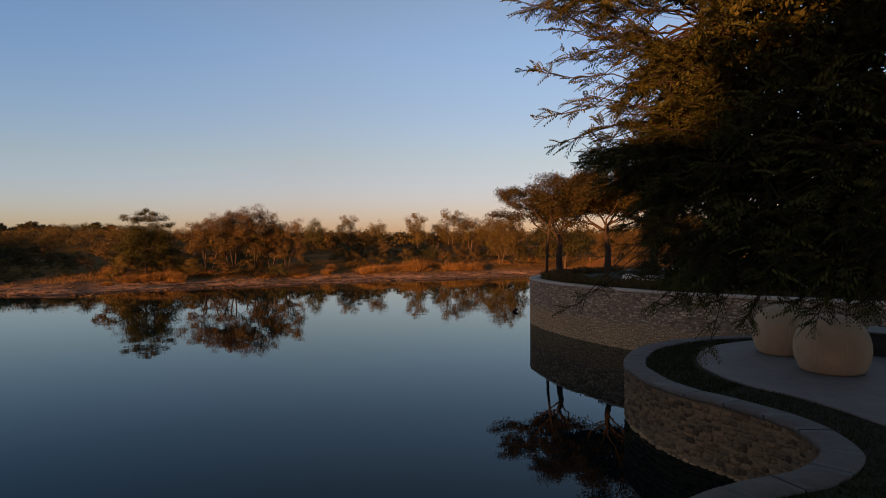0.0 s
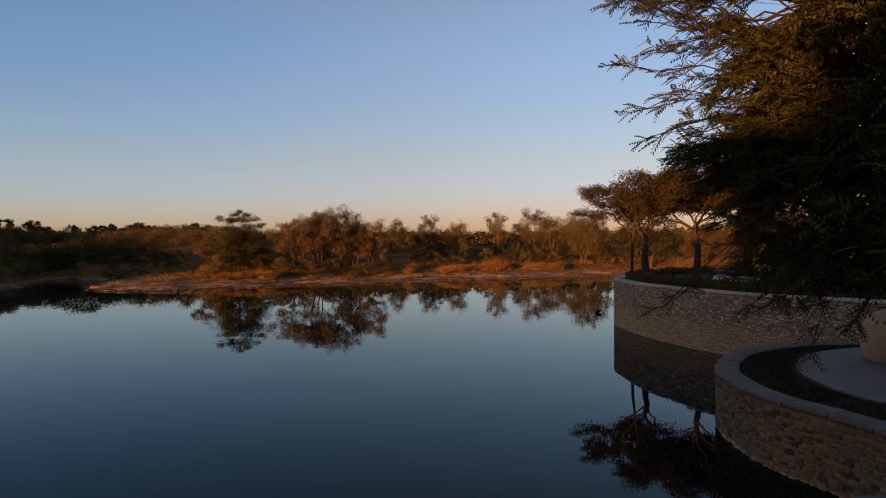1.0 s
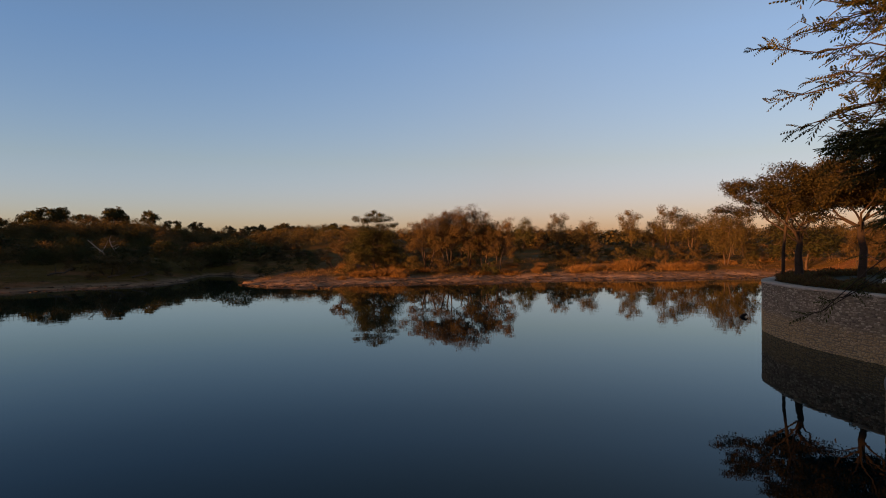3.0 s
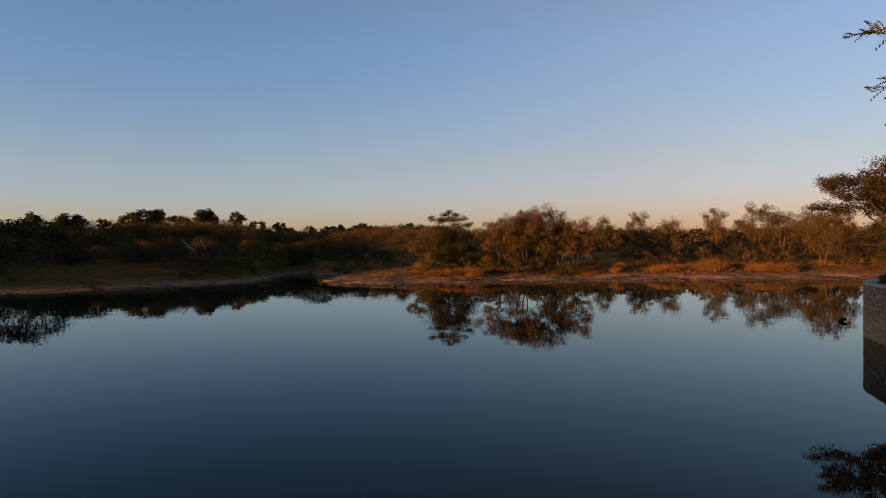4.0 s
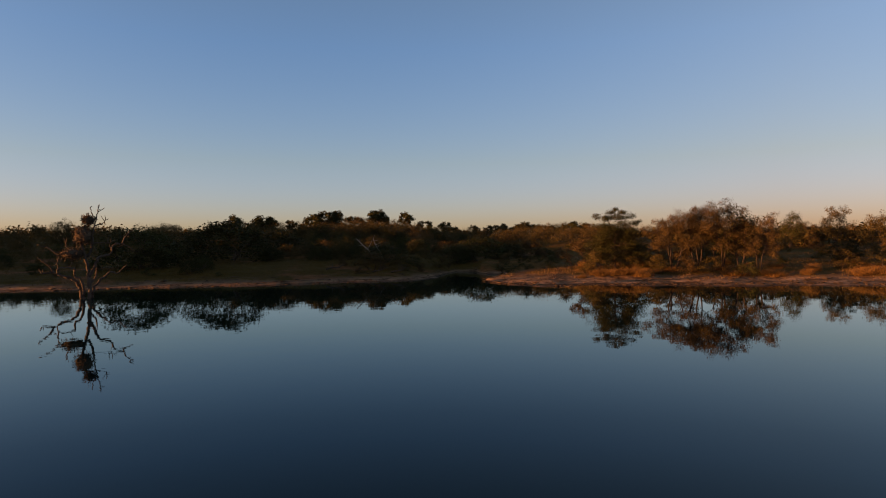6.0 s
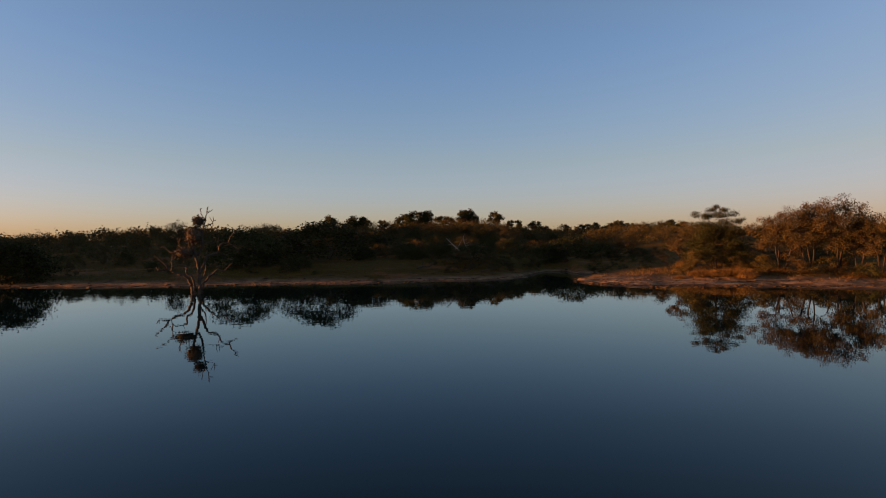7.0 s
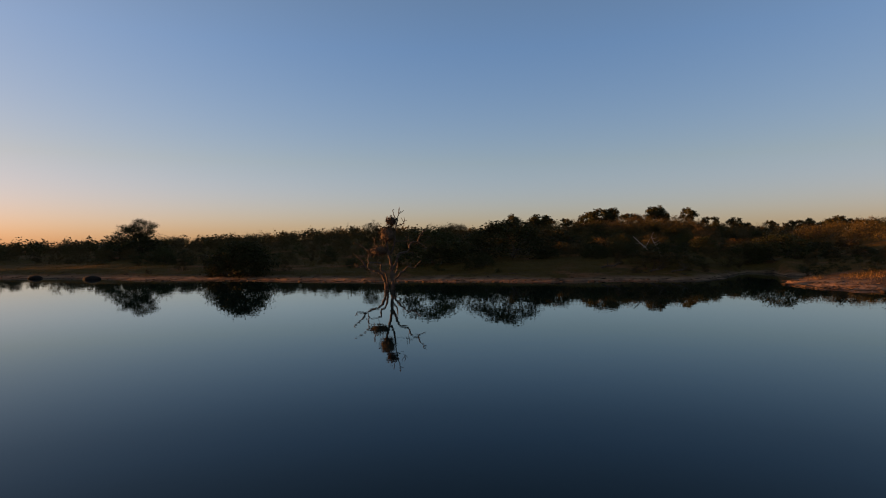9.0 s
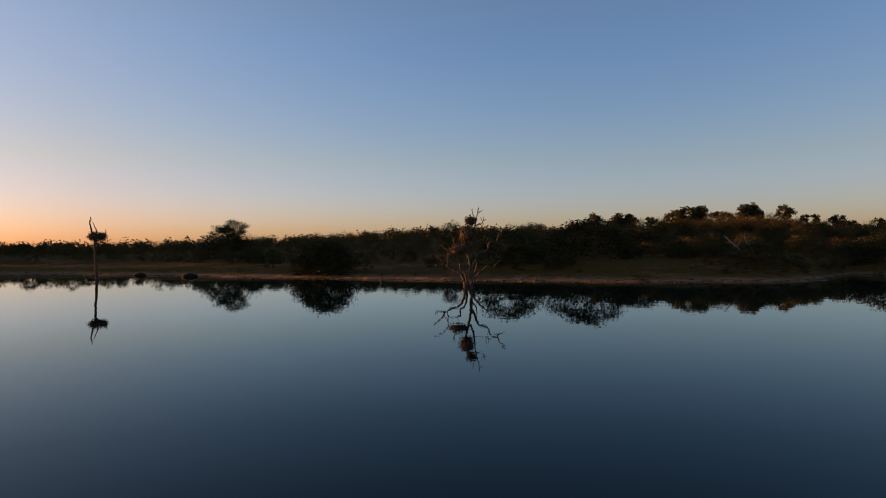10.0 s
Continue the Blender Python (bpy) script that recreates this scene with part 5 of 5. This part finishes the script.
def build_dead_trees():
    rng = np.random.default_rng(51)
    # seen from the lookout: u to the right, v up, both in metres from the foot
    r, az = 37.8, 71.3
    x, y = polar(az, r)
    ob = holder("dead_tree", pose(x, y, -0.4, 0, 0, az), "bare drowned dead tree standing in the lake", "tree", "dead trees standing in the lake")

    def limb(name, way, r0, r1, twigs=0, bed=ob):
        p = smooth_line([(u, d, v + 0.4) for u, d, v in way], 5 * len(way))
        p[1:-1] += rng.normal(0, 0.018, (len(p) - 2, 3))
        rad = np.linspace(r0 * 1.5, r1 * 2.0, len(p)) * rng.uniform(0.88, 1.12, len(p))
        own = part(name, tube(p, rad, 6), M_DEADWOOD, bed, smooth=True)
        for _ in range(twigs):
            k = rng.integers(len(p) // 2, len(p))
            e = p[k] + rng.normal(0, 0.20, 3) + np.array([0, 0, 0.1])
            m = (p[k] + e) / 2 + rng.normal(0, 0.06, 3)
            part("twig", tube(bend(p[k], m, e, 5), np.linspace(0.022, 0.009, 5), 4), M_DEADWOOD, own, smooth=True)

    limb("trunk", ((0.32, 0, -0.4), (0.36, 0, 0.4), (0.33, 0.05, 1.0), (0.28, 0, 1.6), (0.16, 0, 2.2), (0.02, 0.05, 2.75), (-0.05, 0, 3.3), (0.2, 0, 3.9)), 0.085, 0.03, 2)
    limb("limb", ((0.5, 0, 2.9), (0.55, 0.05, 3.6), (0.68, 0, 4.2), (0.72, 0, 4.5), (0.80, 0, 4.95)), 0.035, 0.010, 3)
    limb("limb", ((0.30, 0.02, 2.2), (0.46, 0.05, 2.7), (0.52, 0.05, 3.0)), 0.05, 0.03, 0)
    limb("limb", ((0.68, 0, 4.2), (0.48, 0.05, 4.5), (0.40, 0, 4.85)), 0.02, 0.009, 1)
    limb("stem", ((0.05, 0.05, -0.4), (-0.05, 0.1, 0.3), (-0.18, 0.15, 0.75), (-0.48, 0.1, 1.1), (-0.86, 0.2, 1.2), (-1.28, 0.25, 1.45), (-1.45, 0.25, 1.75), (-1.72, 0.2, 2.0), (-1.97, 0.2, 2.2)), 0.075, 0.014, 3)
    limb("limb", ((-1.28, 0.25, 1.45), (-1.5, 0.3, 1.4), (-1.8, 0.35, 1.38), (-1.88, 0.35, 1.62)), 0.032, 0.010, 2)
    limb("stem", ((0.1, 0, -0.4), (0.06, 0.05, 0.5), (-0.06, -0.1, 1.0), (-0.34, -0.2, 1.28), (-0.32, -0.25, 1.58), (-0.6, -0.3, 1.68), (-1.05, -0.3, 1.6), (-1.12, -0.3, 1.35)), 0.06, 0.014, 2)
    limb("limb", ((-1.05, -0.3, 1.6), (-1.1, -0.32, 1.9), (-1.0, -0.35, 2.2)), 0.022, 0.008, 1)
    limb("stem", ((0.45, 0.1, -0.4), (0.52, 0.1, 0.5), (0.9, 0.2, 1.0), (1.38, 0.25, 1.38), (1.62, 0.3, 1.28), (1.85, 0.3, 1.45), (2.15, 0.3, 1.75)), 0.06, 0.012, 2)
    limb("limb", ((0.36, 0, 1.2), (0.55, -0.1, 1.6), (0.78, -0.1, 2.15), (1.3, 0.1, 2.35), (1.5, 0.15, 2.82), (1.95, 0.2, 2.88), (2.42, 0.2, 2.6)), 0.06, 0.012, 3)
    limb("limb", ((1.9, 0.18, 2.9), (2.1, 0.1, 3.3), (2.42, 0.05, 3.7)), 0.028, 0.010, 2)
    limb("limb", ((0.35, 0, 0.7), (0.62, 0.2, 1.15), (0.72, 0.25, 1.75)), 0.04, 0.012, 2)
    limb("limb", ((0.02, 0, 2.3), (-0.6, -0.1, 2.35), (-1.2, -0.1, 2.45), (-1.55, -0.1, 2.75), (-1.95, -0.1, 2.85)), 0.032, 0.009, 3)
    limb("limb", ((-0.6, 0, 2.4), (-0.68, 0.1, 2.8), (-0.78, 0.1, 3.2)), 0.026, 0.009, 1)
    limb("limb", ((0.48, 0, 2.9), (0.9, 0.1, 2.96), (1.25, 0.1, 2.95), (1.6, 0.1, 3.08)), 0.028, 0.008, 2)
    limb("limb", ((0.6, 0.05, 3.85), (0.95, 0.2, 3.98), (1.25, 0.2, 4.25)), 0.026, 0.008, 2)
    r2, az2 = 58.5, 102.7
    x2, y2 = polar(az2, r2)
    ob2 = holder("dead_tree", pose(x2, y2, -0.4, 0, 0, az2), "tall bare dead trunk standing in the lake", "tree", "dead trees standing in the lake")
    limb("trunk", ((0.15, 0, -0.4), (0.12, 0, 0.9), (0.06, 0, 2.2), (0.05, 0, 3.3)), 0.085, 0.048, 0, ob2)
    limb("limb", ((0.05, 0, 3.2), (-0.15, 0, 4.0), (-0.28, 0.05, 4.6), (-0.24, 0, 5.2)), 0.07, 0.02, 1, ob2)
    limb("limb", ((0.05, 0, 3.2), (0.2, 0, 3.9), (0.05, 0, 4.4), (-0.1, 0, 4.8)), 0.05, 0.012, 0, ob2)
    limb("limb", ((0.1, 0, 3.1), (0.6, 0, 3.6), (0.8, 0, 3.75), (0.85, 0, 4.2)), 0.05, 0.012, 2, ob2)
    limb("limb", ((0.05, 0, 3.3), (-0.4, 0, 3.6), (-0.6, 0, 3.65)), 0.04, 0.01, 1, ob2)
    for base, turn, u, v, w, h, lab in (((x, y), az, -0.45, 2.38, 0.62, 0.30, "ragged"), ((x, y), az, 0.05, 3.35, 0.50, 0.56, "bulky"), ((x, y), az, 0.32, 4.15, 0.32, 0.29, "small round"),
                                        ((x2, y2), az2, 0.0, 3.6, 0.5, 0.42, "ragged"), ((x2, y2), az2, 0.52, 3.62, 0.42, 0.34, "small ragged")):
        n = 700
        d = unit_rows(rng, n) * rng.uniform(0.3, 1.0, (n, 1)) ** 0.5 * np.array([w, w * 0.8, h])
        sticks = leaf_quads(rng, d, 0.2, wide=0.16)
        bm = bmesh.new()
        bmesh.ops.create_icosphere(bm, subdivisions=2, radius=1)
        for q in bm.verts:
            q.co = Vector((q.co.x * w * 0.8, q.co.y * w * 0.6, q.co.z * h * 0.78)) * (1 + 0.22 * noise.noise(q.co * 2.2 + Vector((u * 3, v, 0))))
        nest = holder("nest", pose(*base, 0, 0, 0, turn) @ pose(u, 0, v), lab + " stick nest in the dead tree", "nest", "stick nests in the dead trees")
        part("nest_body", bm, M_NEST, nest)
        part("stick_cover", sticks, M_NEST, nest)


# ---------------------------------------------------------------- things on the terraces and shore
def build_beanbag(x, y, turn, label):
    bag = holder("beanbag", pose(x, y, LOW_Z, 0, 0, turn), label, "beanbag", "beanbags on the patio")
    wide, high = 0.487, 0.81

    def outline(t):
        """Radius and height of the sagging bag, from the foot (0) to the crown (1)."""
        if t < 0.08:
            return max(0.002, wide * 0.80 * t / 0.08), 0.0
        mid = 0.42 * high
        a = -0.72 + (0.72 + math.pi / 2) * (t - 0.08) / 0.92
        rr = wide * max(0.0, math.cos(a)) ** 0.78
        zz = mid * (1 + math.sin(a) / math.sin(0.72)) if a < 0 else mid + (high - mid) * math.sin(a)
        return max(rr, 0.002), max(zz, 0.0)

    nu, nv = 64, 40
    v, f = [], []
    for j in range(nv + 1):
        rr, zz = outline(j / nv)
        for i in range(nu):
            a = 2 * math.pi * i / nu
            crease = 1 - 0.012 * math.exp(-((((i * 8 / nu) % 1) - 0.5) * 9) ** 2) + 0.014 * noise.noise(Vector((math.cos(a) * 2.0, math.sin(a) * 2.0, zz * 5))) + 0.02 * math.exp(-zz * 7) * noise.noise(Vector((math.cos(a) * 7, math.sin(a) * 7, zz * 9)))
            v.append((rr * crease * math.cos(a), rr * crease * math.sin(a), zz))
    for j in range(nv):
        for i in range(nu):
            k = (i + 1) % nu
            f.append((j * nu + i, j * nu + k, (j + 1) * nu + k, (j + 1) * nu + i))
    part("cover", (np.array(v), np.array(f)), M_CANVAS, bag, smooth=True)
    for s in range(8):
        a = 2 * math.pi * (s + 0.5) / 8
        pts = [((outline(t)[0] * 0.99 + 0.001) * math.cos(a), (outline(t)[0] * 0.99 + 0.001) * math.sin(a), outline(t)[1]) for t in np.linspace(0.04, 0.97, 26)]
        part("seam", tube(pts, [0.0045] * 26, 4), M_SEAM, bag, smooth=True)
    disc = tube([(0, 0, high - 0.004), (0, 0, high + 0.006)], (0.05, 0.045), 16)
    part("top_patch", disc, M_SEAM, bag)


def build_things():
    build_beanbag(5.56, 8.88, 12, "round beige canvas beanbag on the pale patio")
    build_beanbag(5.69, 10.35, 47, "round beige canvas beanbag behind another on the patio")
    tab = holder("fire_table", pose(7.6, 10.0, LOW_Z, 0, 0, -38), "low black table with a thin pale top on the patio", "table")
    part("base", bevel_box(1.2, 0.8, 0.36, 0.0, 0.02), M_WICKER, tab)
    part("tabletop", bevel_box(1.26, 0.86, 0.03, 0.36, 0.008), M_COPING, tab, "thin pale grey top")
    # shallow white basin with a small pyramid on the upper lawn
    bx, by = polar(-18.2, 21.5)
    basin = holder("basin", pose(bx, by, UP_Z - 0.02, 0, 0, -18), "low white rendered basin on the upper lawn", "basin")
    for nm, sx, sy, px, py in (("rim", 1.55, 0.16, 0, -0.6), ("rim", 1.55, 0.16, 0, 0.6), ("rim", 0.16, 1.04, -0.695, 0), ("rim", 0.16, 1.04, 0.695, 0)):
        part(nm, bevel_box(sx, sy, 0.16, 0, 0.015), M_PLASTER, basin).location = (px, py, 0)
    part("basin_floor", bevel_box(1.22, 1.03, 0.13, 0, 0.01), M_PLASTER, basin)
    bm = bmesh.new()
    q = [bm.verts.new(c) for c in ((-0.24, -0.2, 0), (0.24, -0.2, 0), (0.24, 0.2, 0), (-0.24, 0.2, 0), (-0.03, 0.0, 0.36))]
    for ids in ((3, 2, 1, 0), (0, 1, 4), (1, 2, 4), (2, 3, 4), (3, 0, 4)):
        bm.faces.new([q[i] for i in ids])
    bmesh.ops.bevel(bm, geom=bm.edges[:], offset=0.008, segments=1, affect="EDGES")
    pyr = part("pyramid", bm, M_SLATE, None)
    pyr.matrix_basis = pose(*polar(-17.8, 21.4), UP_Z - 0.02 + 0.13, 0, 0, 22)
    tagged(pyr, "small dark slate pyramid in the white basin", "pyramid")
    # boulders at the water's edge and driftwood
    rng = np.random.default_rng(61)
    for az, dd, w, h in ((99.4, 1.0, 0.55, 0.20), (95.6, 0.5, 0.7, 0.24)):
        r = float(shore(az)) + dd
        x, y = polar(az, r)
        bm = bmesh.new()
        bmesh.ops.create_icosphere(bm, subdivisions=3, radius=1)
        for q in bm.verts:
            q.co = Vector((q.co.x * w, q.co.y * w * 0.6, q.co.z * h)) * (1 + 0.22 * noise.noise(q.co * 1.4 + Vector((az, 0, 0))))
        rock = part("boulder", bm, M_ROCK, None, smooth=True)
        rock.matrix_basis = pose(x, y, float(ground_z(x, y)) + h * 0.35, 0, 0, az)
        tagged(rock, "dark rounded boulder at the water's edge", "boulder", "boulders at the water's edge")
    sx, sy = polar(-6.5, 25.0)
    stump = holder("stump", pose(sx, sy, -0.3, 0, 0, 10), "small dark stump breaking the lake surface", "stump")
    part("snag", tube([(0, 0, 0), (-0.02, 0, 0.28), (0.05, 0.02, 0.36), (0.14, 0.02, 0.40), (0.2, 0.02, 0.36)], (0.10, 0.09, 0.07, 0.04, 0.015), 8), M_ROCK, stump, smooth=True)
    # pale fallen stems leaning out of the scrub
    for az, r, way in ((47.4, 60, ((0, 0, 0), (-0.5, 0, 0.9), (-1.15, 0.1, 1.55), (-1.7, 0.1, 2.1))), (46.6, 60.5, ((0, 0, 0), (-0.25, 0, 0.7), (-0.7, 0.1, 1.4), (-0.95, 0, 2.0)))):
        x, y = polar(az, r)
        log = holder("fallen_tree", pose(x, y, float(ground_z(x, y)) - 0.1, 0, 0, az), "bleached dead tree leaning out of the scrub", "tree", "leaning dead trees in the scrub")
        p = smooth_line(way, 16)
        part("stem", tube(p, np.linspace(0.10, 0.035, 16), 6), M_DEADPALE, log, smooth=True)
        for _ in range(6):
            k = rng.integers(6, 15)
            e = p[k] + rng.normal(0, 0.4, 3) + np.array([0, 0, 0.3])
            part("branch", tube(bend(p[k], (p[k] + e) / 2 + rng.normal(0, 0.1, 3), e, 5), np.linspace(0.035, 0.01, 5), 4), M_DEADPALE, log, smooth=True)
    for az, dd, ln, turn in ((62.6, 9, 1.5, 20), (50.9, 8.5, 1.7, 70), (16.2, 7.0, 1.8, 30), (6.2, 6.5, 1.5, 60), (47.0, 6.0, 1.4, 10), (45.2, 5.5, 1.2, 40), (-2.0, 7.0, 1.4, 10)):
        r = float(shore(az)) + dd
        x, y = polar(az, r)
        log = holder("driftwood", pose(x, y, float(ground_z(x, y)) + 0.06, 0, 0, turn), "bleached fallen branch on the bank", "driftwood", "fallen branches on the bank")
        p = smooth_line([(-ln / 2, 0, 0), (-ln * 0.2, 0.08, 0.12), (ln * 0.15, -0.05, 0.16), (ln / 2, 0.05, 0.42)], 14)
        part("stem", tube(p, np.linspace(0.085, 0.03, 14), 6), M_DEADWOOD, log, smooth=True)
        for _ in range(5):
            k = rng.integers(4, 13)
            e = p[k] + rng.normal(0, 0.3, 3) + np.array([0, 0, 0.25])
            part("branch", tube(bend(p[k], (p[k] + e) / 2 + rng.normal(0, 0.08, 3), e, 5), np.linspace(0.03, 0.008, 5), 4), M_DEADWOOD, log, smooth=True)


build_tuft_tree()
first = build_umbrella_tree(-10.5, 21.6, "umbrella thorn with layered sunlit boughs and a slim second stem", 4.15, 2.6, -0.05, 72, 50000, 0.42, 0.45, 0.13)
part("side_stem", tube([(-0.38, 0.1, -0.1), (-0.37, 0.1, 0.9), (-0.30, 0.1, 1.7), (-0.22, 0.1, 2.2)], (0.05, 0.046, 0.04, 0.03), 8), M_TWIG, first, smooth=True)
build_umbrella_tree(-14.7, 20.9, "umbrella thorn with a broad ragged crown on the upper terrace", 4.8, 3.0, 0.1, 74, 56000, 0.34, 0.38, 0.14)
build_umbrella_tree(-18.7, 21.2, "umbrella thorn with a dark leaning trunk on the upper terrace", 4.8, 2.8, 0.3, 73, 30000, thick=0.18)
mound = copy_thing(KINDS["dome"][0], pose(*polar(-18.9, 20.6), UP_Z - 0.05) @ Matrix.Diagonal((0.42, 0.42, 0.22, 1)))
tagged(mound, "low dark clipped bush at the foot of the leaning thorn tree", "bush", BUSH)
build_near_tree()
build_dead_trees()
build_things()

# plant originals that found no place
for kind in KINDS.values():
    for spare in kind:
        if spare.name not in USED:
            for piece in list(spare.children):
                bpy.data.objects.remove(piece)
            bpy.data.objects.remove(spare)
